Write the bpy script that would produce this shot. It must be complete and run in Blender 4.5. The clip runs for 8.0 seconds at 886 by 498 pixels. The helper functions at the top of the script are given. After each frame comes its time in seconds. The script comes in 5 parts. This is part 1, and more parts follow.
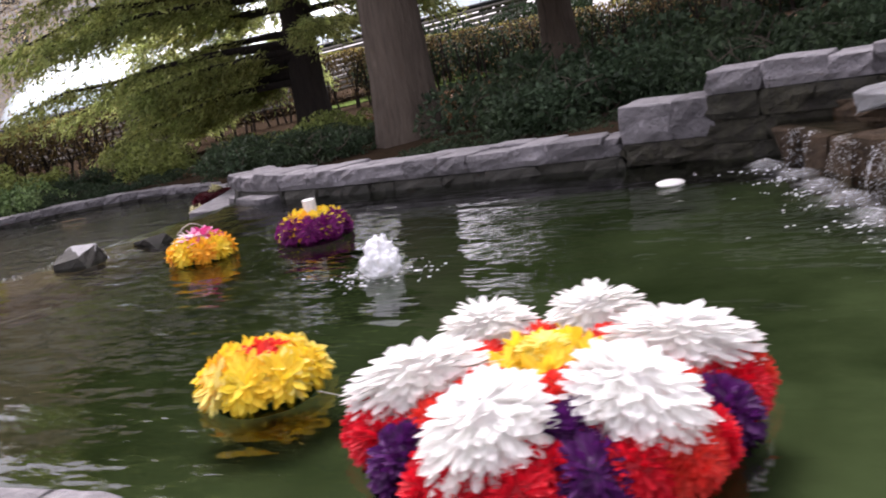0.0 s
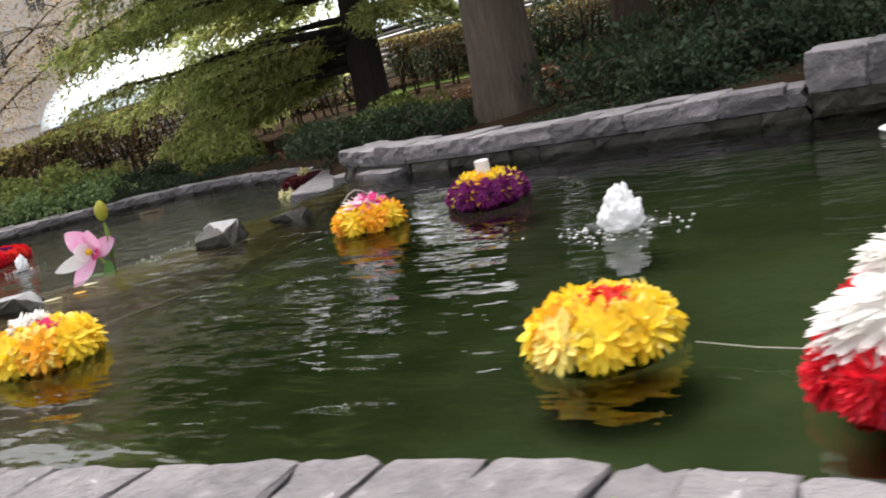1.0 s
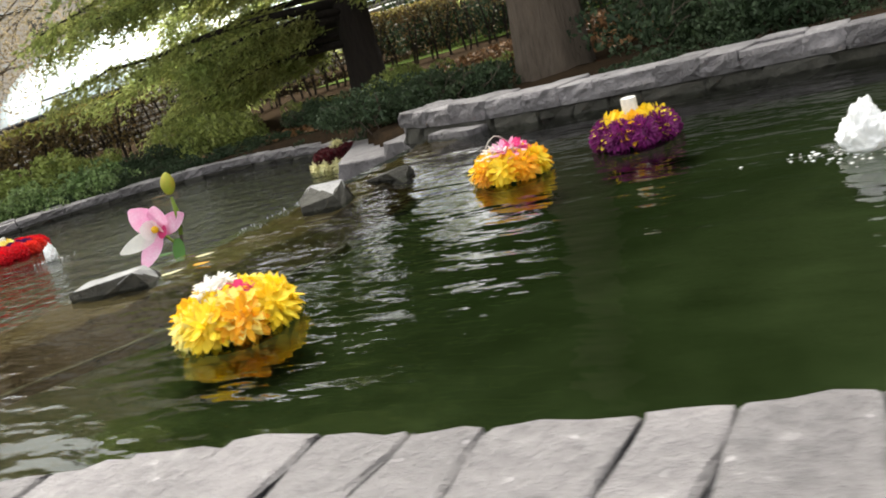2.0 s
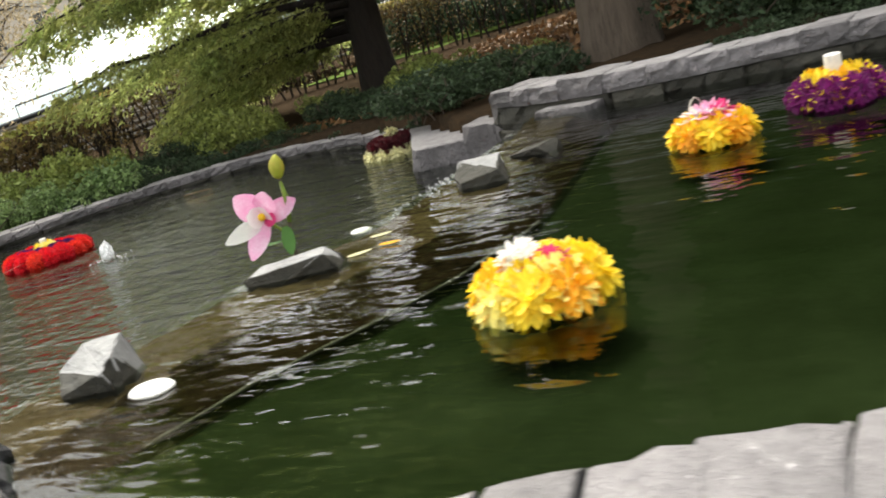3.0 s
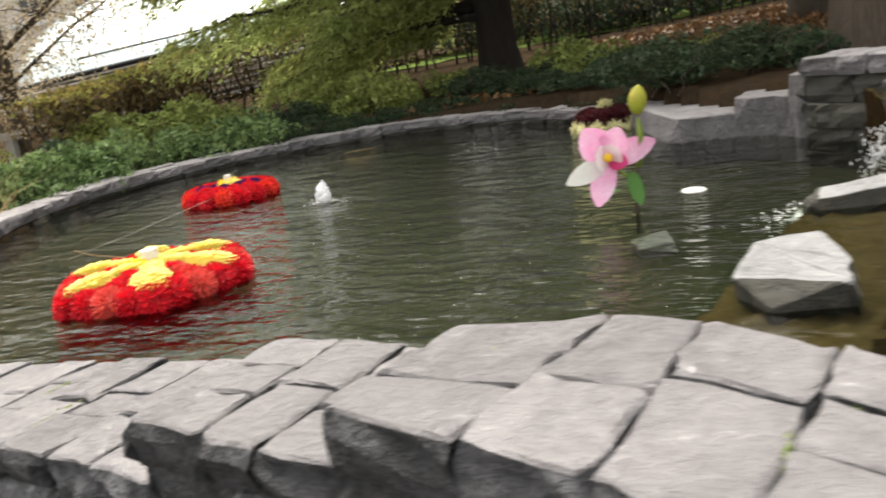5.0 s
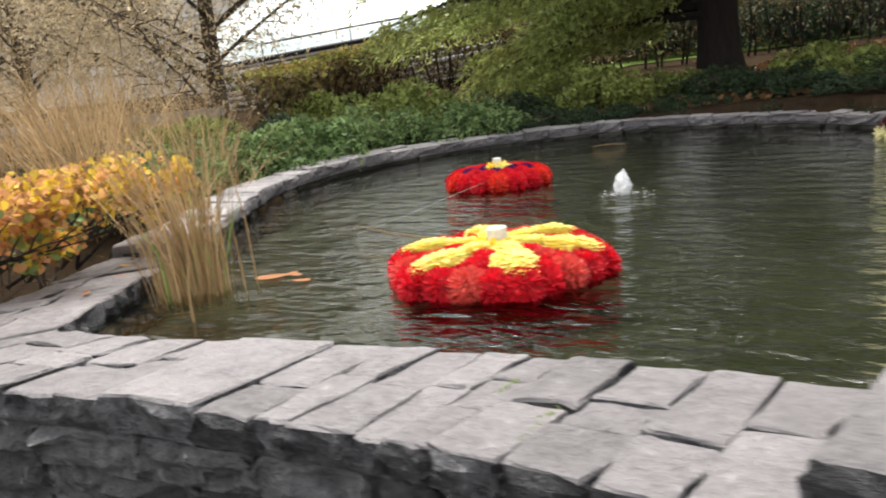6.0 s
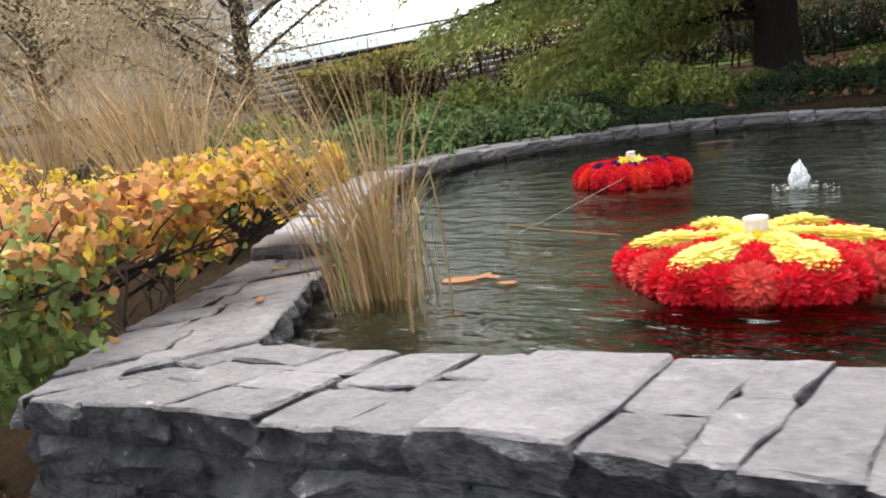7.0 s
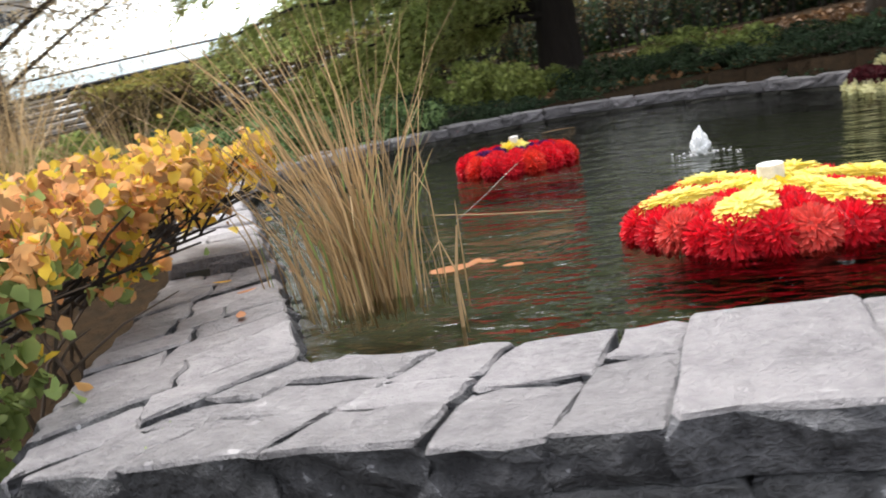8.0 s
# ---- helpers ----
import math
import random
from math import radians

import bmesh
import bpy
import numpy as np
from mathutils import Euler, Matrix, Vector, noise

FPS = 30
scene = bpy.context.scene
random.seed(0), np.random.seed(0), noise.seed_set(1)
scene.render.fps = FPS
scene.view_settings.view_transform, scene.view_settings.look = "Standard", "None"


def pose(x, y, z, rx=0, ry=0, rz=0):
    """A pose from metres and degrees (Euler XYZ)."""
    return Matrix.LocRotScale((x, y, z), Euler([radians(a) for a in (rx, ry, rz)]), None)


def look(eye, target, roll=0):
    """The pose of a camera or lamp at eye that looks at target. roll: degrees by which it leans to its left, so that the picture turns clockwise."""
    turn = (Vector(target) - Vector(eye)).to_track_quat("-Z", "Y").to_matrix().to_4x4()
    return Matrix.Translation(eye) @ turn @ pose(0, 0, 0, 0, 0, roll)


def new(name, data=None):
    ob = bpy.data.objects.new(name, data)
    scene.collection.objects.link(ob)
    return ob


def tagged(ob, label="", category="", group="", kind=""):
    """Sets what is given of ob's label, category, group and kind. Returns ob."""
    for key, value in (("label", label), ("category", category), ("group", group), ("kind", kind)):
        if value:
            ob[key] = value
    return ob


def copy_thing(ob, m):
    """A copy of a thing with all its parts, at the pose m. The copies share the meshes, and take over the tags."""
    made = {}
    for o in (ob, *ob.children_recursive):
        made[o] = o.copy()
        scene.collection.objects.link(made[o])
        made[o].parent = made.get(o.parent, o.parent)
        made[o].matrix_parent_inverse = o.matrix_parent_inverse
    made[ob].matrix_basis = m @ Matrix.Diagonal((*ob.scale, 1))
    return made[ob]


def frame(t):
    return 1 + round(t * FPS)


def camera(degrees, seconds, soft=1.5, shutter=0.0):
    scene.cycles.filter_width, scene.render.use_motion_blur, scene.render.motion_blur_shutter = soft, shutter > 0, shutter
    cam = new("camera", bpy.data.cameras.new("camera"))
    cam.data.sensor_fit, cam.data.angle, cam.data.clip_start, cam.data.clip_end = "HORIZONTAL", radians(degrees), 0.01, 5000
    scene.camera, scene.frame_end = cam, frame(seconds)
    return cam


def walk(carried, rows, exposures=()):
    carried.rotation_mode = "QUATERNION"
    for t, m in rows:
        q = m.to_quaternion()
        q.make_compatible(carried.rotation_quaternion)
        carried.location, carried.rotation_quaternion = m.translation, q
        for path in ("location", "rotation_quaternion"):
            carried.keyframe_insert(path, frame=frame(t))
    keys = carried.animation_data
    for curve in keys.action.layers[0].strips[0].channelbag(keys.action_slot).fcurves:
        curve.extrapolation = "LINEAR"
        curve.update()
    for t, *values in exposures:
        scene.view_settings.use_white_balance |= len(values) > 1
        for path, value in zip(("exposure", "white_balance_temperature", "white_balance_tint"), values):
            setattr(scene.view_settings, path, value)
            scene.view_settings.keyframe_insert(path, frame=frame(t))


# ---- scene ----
cam = camera(52.7, 8.0, soft=1.8, shutter=0.3)
PATH = [
    (0, (0.615, -0.064, 1.581), (-0.42, 1.597, 1.168), -10.2),
    (0.5, (0.176, -0.109, 1.539), (-0.895, 1.527, 1.119), -12.0),
    (1, (-0.261, -0.177, 1.506), (-1.336, 1.459, 1.092), -12.1),
    (1.5, (-0.719, -0.274, 1.474), (-1.77, 1.37, 1.033), -12.8),
    (1.7, (-0.913, -0.289, 1.476), (-1.954, 1.358, 1.021), -13.8),
    (2.8, (-1.984, -0.471, 1.529), (-2.831, 1.267, 1.017), -14.4),
    (3, (-2.212, -0.477, 1.538), (-3.116, 1.24, 1.051), -15.3),
    (3.5, (-2.699, -0.528, 1.499), (-3.581, 1.203, 1.021), -14.8),
    (4, (-3.145, -0.563, 1.459), (-3.883, 1.217, 0.923), -15.1),
    (4.5, (-3.655, -0.569, 1.464), (-4.423, 1.205, 0.951), -12.5),
    (5, (-4.153, -0.646, 1.427), (-5.031, 1.091, 0.966), -8.8),
    (5.2, (-4.348, -0.677, 1.409), (-5.305, 1.021, 0.962), -8.7),
    (6.3, (-5.749, -0.621, 1.306), (-6.877, 0.982, 0.906), -5.3),
    (6.5, (-5.947, -0.641, 1.274), (-7.067, 0.969, 0.883), -5.6),
    (7, (-6.47, -0.642, 1.244), (-7.554, 0.995, 0.863), -5.9),
    (7.5, (-6.951, -0.653, 1.183), (-7.827, 1.102, 0.793), -6.7),
    (8, (-7.392, -0.583, 1.125), (-7.984, 1.287, 0.73), -9.0),
]
walk(cam, [(t, look(eye, target, roll)) for t, eye, target, roll in PATH], [(0.0, 1.58, 6350, 26), (1.5, 1.7, 6800, 9), (3.0, 1.82, 6950, 6), (4.7, 1.8, 7050, 8), (6.5, 1.63, 6600, 10), (8.0, 1.66, 6400, 10)])


# ---- world and light: a bright overcast sky ----
world = bpy.data.worlds.new("sky")
scene.world = world
world.use_nodes = True
wn, wl = world.node_tree.nodes, world.node_tree.links
sky = wn.new("ShaderNodeTexSky")
sky.sky_type = "NISHITA"
sky.sun_disc = False
sky.sun_elevation, sky.sun_rotation = radians(60), radians(-30)
sky.air_density, sky.dust_density, sky.ozone_density = 1.0, 4.0, 1.0
grey = wn.new("ShaderNodeHueSaturation")
grey.inputs["Saturation"].default_value = 0.14
wl.new(sky.outputs[0], grey.inputs["Color"])
wl.new(grey.outputs[0], wn["Background"].inputs[0])
wn["Background"].inputs[1].default_value = 0.15
sun = new("sun", bpy.data.lights.new("sun", "SUN"))
sun.data.energy, sun.data.angle, sun.data.color = 0.65, radians(30), (1.0, 0.95, 0.87)
sun.matrix_world = look((-7.5, 2.6, 10.0), (-4, 0, 0))


# ---- materials ----
def ramp_mix(nt, fac, a, b):
    m = nt.nodes.new("ShaderNodeMix")
    m.data_type = "RGBA"
    if hasattr(fac, "is_linked"):
        nt.links.new(fac, m.inputs[0])
    else:
        m.inputs[0].default_value = fac
    for sock, c in ((m.inputs[6], a), (m.inputs[7], b)):
        if hasattr(c, "is_linked"):
            nt.links.new(c, sock)
        else:
            sock.default_value = (*c, 1)
    return m.outputs[2]


def noise_out(nt, scale, detail=4, rough=0.6, stretch=None, lo=0.35, hi=0.65):
    geo = nt.nodes.new("ShaderNodeNewGeometry").outputs["Position"]
    mp = nt.nodes.new("ShaderNodeMapping")
    nt.links.new(geo, mp.inputs[0])
    if stretch:
        mp.inputs["Scale"].default_value = stretch
    n = nt.nodes.new("ShaderNodeTexNoise")
    n.inputs["Scale"].default_value, n.inputs["Detail"].default_value = scale, detail
    n.inputs["Roughness"].default_value = rough
    nt.links.new(mp.outputs[0], n.inputs["Vector"])
    r = nt.nodes.new("ShaderNodeMapRange")
    r.inputs[1].default_value, r.inputs[2].default_value = lo, hi
    nt.links.new(n.outputs["Fac"], r.inputs[0])
    return r.outputs[0]


def mat(name, a, b, c=None, big=1.5, small=30, rough=0.8, bump=0.3, dist=0.01, stretch=None, vary=0.0, by="object",
        metal=0.0, spec=0.5, trans=0.0, sub=0.0):
    """A surface of colour a, with patches of b (coarse) and grain of c (fine)."""
    m = bpy.data.materials.new(name)
    m.use_nodes = True
    nt = m.node_tree
    p = nt.nodes["Principled BSDF"]
    n1, n2 = noise_out(nt, big, stretch=stretch), noise_out(nt, small, 6, 0.7, stretch)
    col = ramp_mix(nt, n1, a, b)
    half = nt.nodes.new("ShaderNodeMath")
    half.operation = "MULTIPLY"
    half.inputs[1].default_value = 0.6
    nt.links.new(n2, half.inputs[0])
    col = ramp_mix(nt, half.outputs[0], col, c or tuple(0.6 * v for v in a))
    if vary:
        src = nt.nodes.new("ShaderNodeObjectInfo").outputs["Random"] if by == "object" else \
            nt.nodes.new("ShaderNodeNewGeometry").outputs["Random Per Island"]
        mr = nt.nodes.new("ShaderNodeMapRange")
        mr.inputs[3].default_value, mr.inputs[4].default_value = 1 - vary, 1 + vary
        nt.links.new(src, mr.inputs[0])
        hs = nt.nodes.new("ShaderNodeHueSaturation")
        nt.links.new(mr.outputs[0], hs.inputs["Value"])
        nt.links.new(col, hs.inputs["Color"])
        col = hs.outputs[0]
    nt.links.new(col, p.inputs["Base Color"])
    p.inputs["Roughness"].default_value, p.inputs["Metallic"].default_value = rough, metal
    p.inputs["Specular IOR Level"].default_value = spec
    if bump:
        bp = nt.nodes.new("ShaderNodeBump")
        bp.inputs["Strength"].default_value, bp.inputs["Distance"].default_value = bump, dist
        nt.links.new(n2, bp.inputs["Height"])
        nt.links.new(bp.outputs[0], p.inputs["Normal"])
    if trans:
        tr = nt.nodes.new("ShaderNodeBsdfTranslucent")
        nt.links.new(col, tr.inputs[0])
        mx = nt.nodes.new("ShaderNodeMixShader")
        mx.inputs[0].default_value = trans
        nt.links.new(p.outputs[0], mx.inputs[1])
        nt.links.new(tr.outputs[0], mx.inputs[2])
        nt.links.new(mx.outputs[0], nt.nodes["Material Output"].inputs[0])
    return m


def fade_out(m):
    """Foam thins out unevenly from the middle of its patch to nothing at the rim."""
    nt = m.node_tree
    tc = nt.nodes.new("ShaderNodeTexCoord")
    off = nt.nodes.new("ShaderNodeVectorMath")
    off.operation = "SUBTRACT"
    off.inputs[1].default_value = (0.5, 0.5, 0.0)
    flat = nt.nodes.new("ShaderNodeVectorMath")
    flat.operation = "MULTIPLY"
    flat.inputs[1].default_value = (1, 1, 0)
    size = nt.nodes.new("ShaderNodeVectorMath")
    size.operation = "LENGTH"
    nt.links.new(tc.outputs["Generated"], off.inputs[0])
    nt.links.new(off.outputs[0], flat.inputs[0])
    nt.links.new(flat.outputs[0], size.inputs[0])
    tex = nt.nodes.new("ShaderNodeTexNoise")
    tex.inputs["Scale"].default_value, tex.inputs["Detail"].default_value, tex.inputs["Roughness"].default_value = 22, 6, 0.75
    nt.links.new(tc.outputs["Object"], tex.inputs["Vector"])
    sub = nt.nodes.new("ShaderNodeMath")
    sub.operation = "MULTIPLY_ADD"
    sub.inputs[1].default_value = -1.05
    nt.links.new(size.outputs["Value"], sub.inputs[0])
    nt.links.new(tex.outputs[0], sub.inputs[2])
    mr = nt.nodes.new("ShaderNodeMapRange")
    mr.inputs[1].default_value, mr.inputs[2].default_value, mr.inputs[4].default_value = 0.2, 0.7, 0.5
    nt.links.new(sub.outputs[0], mr.inputs[0])
    nt.links.new(mr.outputs[0], nt.nodes["Principled BSDF"].inputs["Alpha"])


def water_mat(name, tint, ripple, scale, stretch):
    """Clear water: what lies below shows through, and Fresnel drives the gloss."""
    m = bpy.data.materials.new(name)
    m.use_nodes = True
    nt = m.node_tree
    nt.nodes.remove(nt.nodes["Principled BSDF"])
    n1, n2 = noise_out(nt, scale, 3, 0.5, stretch, 0.2, 0.8), noise_out(nt, scale * 3.3, 2, 0.5, stretch, 0.2, 0.8)
    add = nt.nodes.new("ShaderNodeMath")
    add.operation = "MULTIPLY_ADD"
    add.inputs[1].default_value = 0.35
    nt.links.new(n2, add.inputs[0])
    nt.links.new(n1, add.inputs[2])
    bp = nt.nodes.new("ShaderNodeBump")
    bp.inputs["Strength"].default_value, bp.inputs["Distance"].default_value = 1.0, ripple
    nt.links.new(add.outputs[0], bp.inputs["Height"])
    fr = nt.nodes.new("ShaderNodeFresnel")
    fr.inputs["IOR"].default_value = 1.33
    gl = nt.nodes.new("ShaderNodeBsdfGlossy")
    gl.inputs["Roughness"].default_value = 0.04
    tp = nt.nodes.new("ShaderNodeBsdfTransparent")
    tp.inputs[0].default_value = (*tint, 1)
    mx = nt.nodes.new("ShaderNodeMixShader")
    nt.links.new(bp.outputs[0], fr.inputs["Normal"])
    nt.links.new(bp.outputs[0], gl.inputs["Normal"])
    nt.links.new(fr.outputs[0], mx.inputs[0])
    nt.links.new(tp.outputs[0], mx.inputs[1])
    nt.links.new(gl.outputs[0], mx.inputs[2])
    nt.links.new(mx.outputs[0], nt.nodes["Material Output"].inputs[0])
    return m


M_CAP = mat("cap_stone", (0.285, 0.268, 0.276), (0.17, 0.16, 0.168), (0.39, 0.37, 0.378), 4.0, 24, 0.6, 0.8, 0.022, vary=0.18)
# the pale grain here and on the split sides paints highlights on rough lumps
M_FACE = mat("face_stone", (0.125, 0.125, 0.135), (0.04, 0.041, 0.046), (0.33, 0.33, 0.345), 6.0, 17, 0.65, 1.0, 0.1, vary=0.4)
# sides of the near coping: the cap stone's split flanks, coloured dark as in shade
M_SPLIT_SHADED = mat("shaded_split_stone", (0.065, 0.065, 0.075), (0.015, 0.016, 0.02), (0.32, 0.32, 0.345), 7.0, 18, 0.6, 1.0, 0.11, vary=0.45)
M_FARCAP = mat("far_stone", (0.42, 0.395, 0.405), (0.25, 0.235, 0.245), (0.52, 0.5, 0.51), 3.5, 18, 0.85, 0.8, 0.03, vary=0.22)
# darker copy of the far stone: shade of upright sides painted in
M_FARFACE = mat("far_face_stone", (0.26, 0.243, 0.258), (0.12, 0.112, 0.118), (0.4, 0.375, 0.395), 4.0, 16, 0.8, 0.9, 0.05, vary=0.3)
# much darker, brown stone for the faces below the high far copings
M_DARKFACE = mat("dark_brown_face_stone", (0.03, 0.025, 0.018), (0.014, 0.014, 0.008), (0.075, 0.07, 0.04), 4.0, 16, 0.8, 0.9, 0.05, vary=0.35)
# wet rock, and the shadow gap under the copings put into colour
M_WET_SHADED = mat("wet_shaded_stone", (0.035, 0.033, 0.027), (0.02, 0.02, 0.015), (0.06, 0.055, 0.042), 4.0, 20, 0.65, 0.6, 0.02, vary=0.25)
M_MORTAR = mat("mortar", (0.06, 0.055, 0.05), (0.04, 0.045, 0.025), None, 3, 40, 0.95, 0.4)
M_ROCK = mat("rock", (0.27, 0.27, 0.275), (0.17, 0.17, 0.175), (0.36, 0.36, 0.36), 5.0, 30, 0.6, 0.5, 0.012)
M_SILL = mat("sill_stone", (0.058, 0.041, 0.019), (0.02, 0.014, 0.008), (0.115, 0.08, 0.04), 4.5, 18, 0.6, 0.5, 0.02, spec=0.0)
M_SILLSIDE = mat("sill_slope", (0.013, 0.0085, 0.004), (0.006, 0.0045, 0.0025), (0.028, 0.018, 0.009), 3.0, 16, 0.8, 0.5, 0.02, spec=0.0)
M_DEEP = mat("deep_floor", (0.008, 0.0135, 0.0042), (0.023, 0.031, 0.0135), (0.006, 0.0095, 0.003), 0.7, 4, 0.9, 0.0, spec=0.0)
# lit silt towards the cascade: its brightness is mixed into the floor colour
_nt = M_DEEP.node_tree
_base = _nt.nodes["Principled BSDF"].inputs["Base Color"]
_sep = _nt.nodes.new("ShaderNodeSeparateXYZ")
_nt.links.new(_nt.nodes.new("ShaderNodeNewGeometry").outputs["Position"], _sep.inputs[0])
_near = _nt.nodes.new("ShaderNodeMapRange")
_near.inputs[1].default_value, _near.inputs[2].default_value = -2.2, 0.3
_nt.links.new(_sep.outputs[0], _near.inputs[0])
_lit_silt = _nt.nodes.new("ShaderNodeMath")
_lit_silt.operation = "MULTIPLY"
_nt.links.new(_near.outputs[0], _lit_silt.inputs[0])
_nt.links.new(noise_out(_nt, 1.1, 4, 0.6, None, 0.3, 0.62), _lit_silt.inputs[1])
_nt.links.new(ramp_mix(_nt, _lit_silt.outputs[0], _base.links[0].from_socket, (0.062, 0.078, 0.038)), _base)
M_SHALLOW = mat("silt_floor", (0.033, 0.036, 0.023), (0.019, 0.022, 0.013), (0.045, 0.044, 0.029), 1.2, 7, 0.9, 0.0, spec=0.0)
M_LEDGE = mat("brown_ledge", (0.085, 0.058, 0.036), (0.03, 0.021, 0.014), (0.15, 0.105, 0.068), 5.0, 18, 0.6, 0.8, 0.03, vary=0.3, spec=0.15)
M_RIM = mat("sill_rim", (0.15, 0.145, 0.115), (0.03, 0.028, 0.02), (0.2, 0.19, 0.15), 6.0, 25, 0.7, 0.5, 0.01, spec=0.0)
M_WATER1 = water_mat("pond_water", (0.85, 0.92, 0.82), 0.010, 2.4, (0.7, 1.5, 1))
M_WATER2 = water_mat("lower_water", (0.85, 0.9, 0.82), 0.022, 4.6, (0.8, 1.4, 1))
M_SOIL = mat("soil", (0.036, 0.027, 0.019), (0.024, 0.019, 0.014), (0.066, 0.042, 0.024), 0.8, 14, 0.95, 0.6, 0.03, spec=0.0)
M_LAWN = mat("lawn", (0.09, 0.135, 0.035), (0.065, 0.1, 0.028), (0.12, 0.155, 0.045), 0.6, 25, 0.9, 0.5, 0.03, spec=0.0)
M_PATH = mat("paving", (0.22, 0.21, 0.2), (0.16, 0.155, 0.15), None, 1.0, 20, 0.9, 0.4)
M_BARK = mat("bark", (0.155, 0.118, 0.088), (0.1, 0.076, 0.056), (0.23, 0.18, 0.138), 3.0, 11, 0.95, 1.0, 0.05, stretch=(3, 3, 0.35))
M_DARKBARK = mat("dark_bark", (0.035, 0.026, 0.022), (0.022, 0.017, 0.015), (0.06, 0.045, 0.036), 3.0, 11, 0.95, 1.0, 0.05, stretch=(3, 3, 0.35))
M_TWIG = mat("twig", (0.11, 0.082, 0.062), (0.08, 0.06, 0.046), None, 5, 20, 0.9, 0.0)


def leafmat(name, a, b, vary=0.45, trans=0.3, rough=0.55):
    return mat(name, a, b, tuple(0.7 * v for v in a), 1.2, 9, rough, 0.0, spec=0.25, vary=vary, by="island", trans=trans)


M_EVERGREEN = leafmat("evergreen_leaf", (0.036, 0.064, 0.032), (0.055, 0.08, 0.036))
M_LIGHTSHRUB = leafmat("shrub_leaf", (0.13, 0.215, 0.075), (0.26, 0.34, 0.14), 0.6)
M_OLIVE = leafmat("olive_leaf", (0.21, 0.27, 0.075), (0.3, 0.33, 0.09), 0.5)
M_YEW = leafmat("needle_spray", (0.4, 0.49, 0.17), (0.54, 0.54, 0.2), 0.45, 0.6)
M_CROWN = leafmat("crown_leaf", (0.035, 0.05, 0.018), (0.06, 0.07, 0.022))
M_HEDGE = leafmat("hedge_leaf", (0.17, 0.11, 0.05), (0.12, 0.11, 0.04))
M_HEDGETOP = leafmat("hedge_top_leaf", (0.3, 0.34, 0.08), (0.46, 0.28, 0.09), 0.5)
M_SPARSE = leafmat("withered_leaf", (0.68, 0.56, 0.38), (0.56, 0.46, 0.29), 0.35, 0.5)
M_ORANGE = leafmat("orange_leaf", (0.6, 0.28, 0.13), (0.74, 0.46, 0.17), 0.6, 0.45)
M_YELLOWLEAF = leafmat("yellow_leaf", (0.8, 0.58, 0.07), (0.74, 0.53, 0.08), 0.25, 0.45)
M_GREENLEAF = leafmat("green_leaf", (0.38, 0.46, 0.16), (0.22, 0.33, 0.11), 0.4, 0.45)
M_REED = leafmat("dry_reed", (0.55, 0.38, 0.2), (0.38, 0.26, 0.13), 0.45, 0.25, 0.6)
M_LITTER = leafmat("leaf_litter", (0.22, 0.11, 0.045), (0.14, 0.08, 0.04), 0.5, 0.1)


def petalmat(name, a, b, vary=0.2, rough=0.6, trans=0.38):
    return mat(name, a, b, tuple(0.85 * v for v in a), 8, 60, rough, 0.0, vary=vary, by="island", trans=trans)


M_WHITE = petalmat("white_petal", (0.92, 0.92, 0.9), (0.9, 0.9, 0.85), 0.03, trans=0.55)
M_RED = petalmat("red_petal", (0.78, 0.012, 0.03), (0.66, 0.008, 0.024), 0.26)
M_ORANGERED = petalmat("orange_red_petal", (0.82, 0.06, 0.028), (0.8, 0.03, 0.028), 0.2)
M_CORAL = petalmat("coral_petal", (0.8, 0.12, 0.09), (0.74, 0.07, 0.06), 0.25)
M_YELLOW = petalmat("yellow_petal", (0.92, 0.74, 0.05), (0.9, 0.6, 0.025), 0.12)
M_LEMON = petalmat("lemon_petal", (0.93, 0.84, 0.28), (0.92, 0.77, 0.14), 0.1)
M_AMBER = petalmat("amber_petal", (0.87, 0.5, 0.02), (0.84, 0.34, 0.02), 0.2)
M_PURPLE = petalmat("purple_petal", (0.11, 0.012, 0.14), (0.07, 0.008, 0.1), 0.4)
M_MAGENTA = petalmat("plum_petal", (0.24, 0.012, 0.17), (0.15, 0.01, 0.12), 0.35)
M_MAROON = petalmat("maroon_petal", (0.10, 0.008, 0.014), (0.06, 0.006, 0.012), 0.35)
M_CREAM = petalmat("cream_petal", (0.78, 0.74, 0.44), (0.7, 0.68, 0.36), 0.15)
M_PINK = petalmat("pink_petal", (0.9, 0.38, 0.64), (0.94, 0.68, 0.83), 0.06)
M_PINKDEEP = petalmat("deep_pink_petal", (0.75, 0.05, 0.22), (0.7, 0.1, 0.3), 0.15)
M_RUST = petalmat("rust_leaf", (0.5, 0.2, 0.07), (0.4, 0.15, 0.05), 0.3)
M_STEM = petalmat("stem_green", (0.25, 0.36, 0.05), (0.2, 0.3, 0.04), 0.15)
M_LEAFG = petalmat("magnolia_leaf", (0.07, 0.2, 0.03), (0.05, 0.15, 0.025), 0.15)
M_BUD = petalmat("bud_skin", (0.42, 0.5, 0.06), (0.55, 0.42, 0.08), 0.1)
M_WAX = mat("white_wax", (0.86, 0.85, 0.82), (0.84, 0.83, 0.79), None, 10, 60, 0.4, 0.0)
M_VEIL = mat("falling_water", (0.85, 0.88, 0.9), (0.78, 0.81, 0.84), (0.92, 0.92, 0.93), 20, 60, 0.35, 0.4, 0.02)
_veil = noise_out(M_VEIL.node_tree, 26, 4, 0.7, (1, 1, 0.1), 0.47, 0.82)
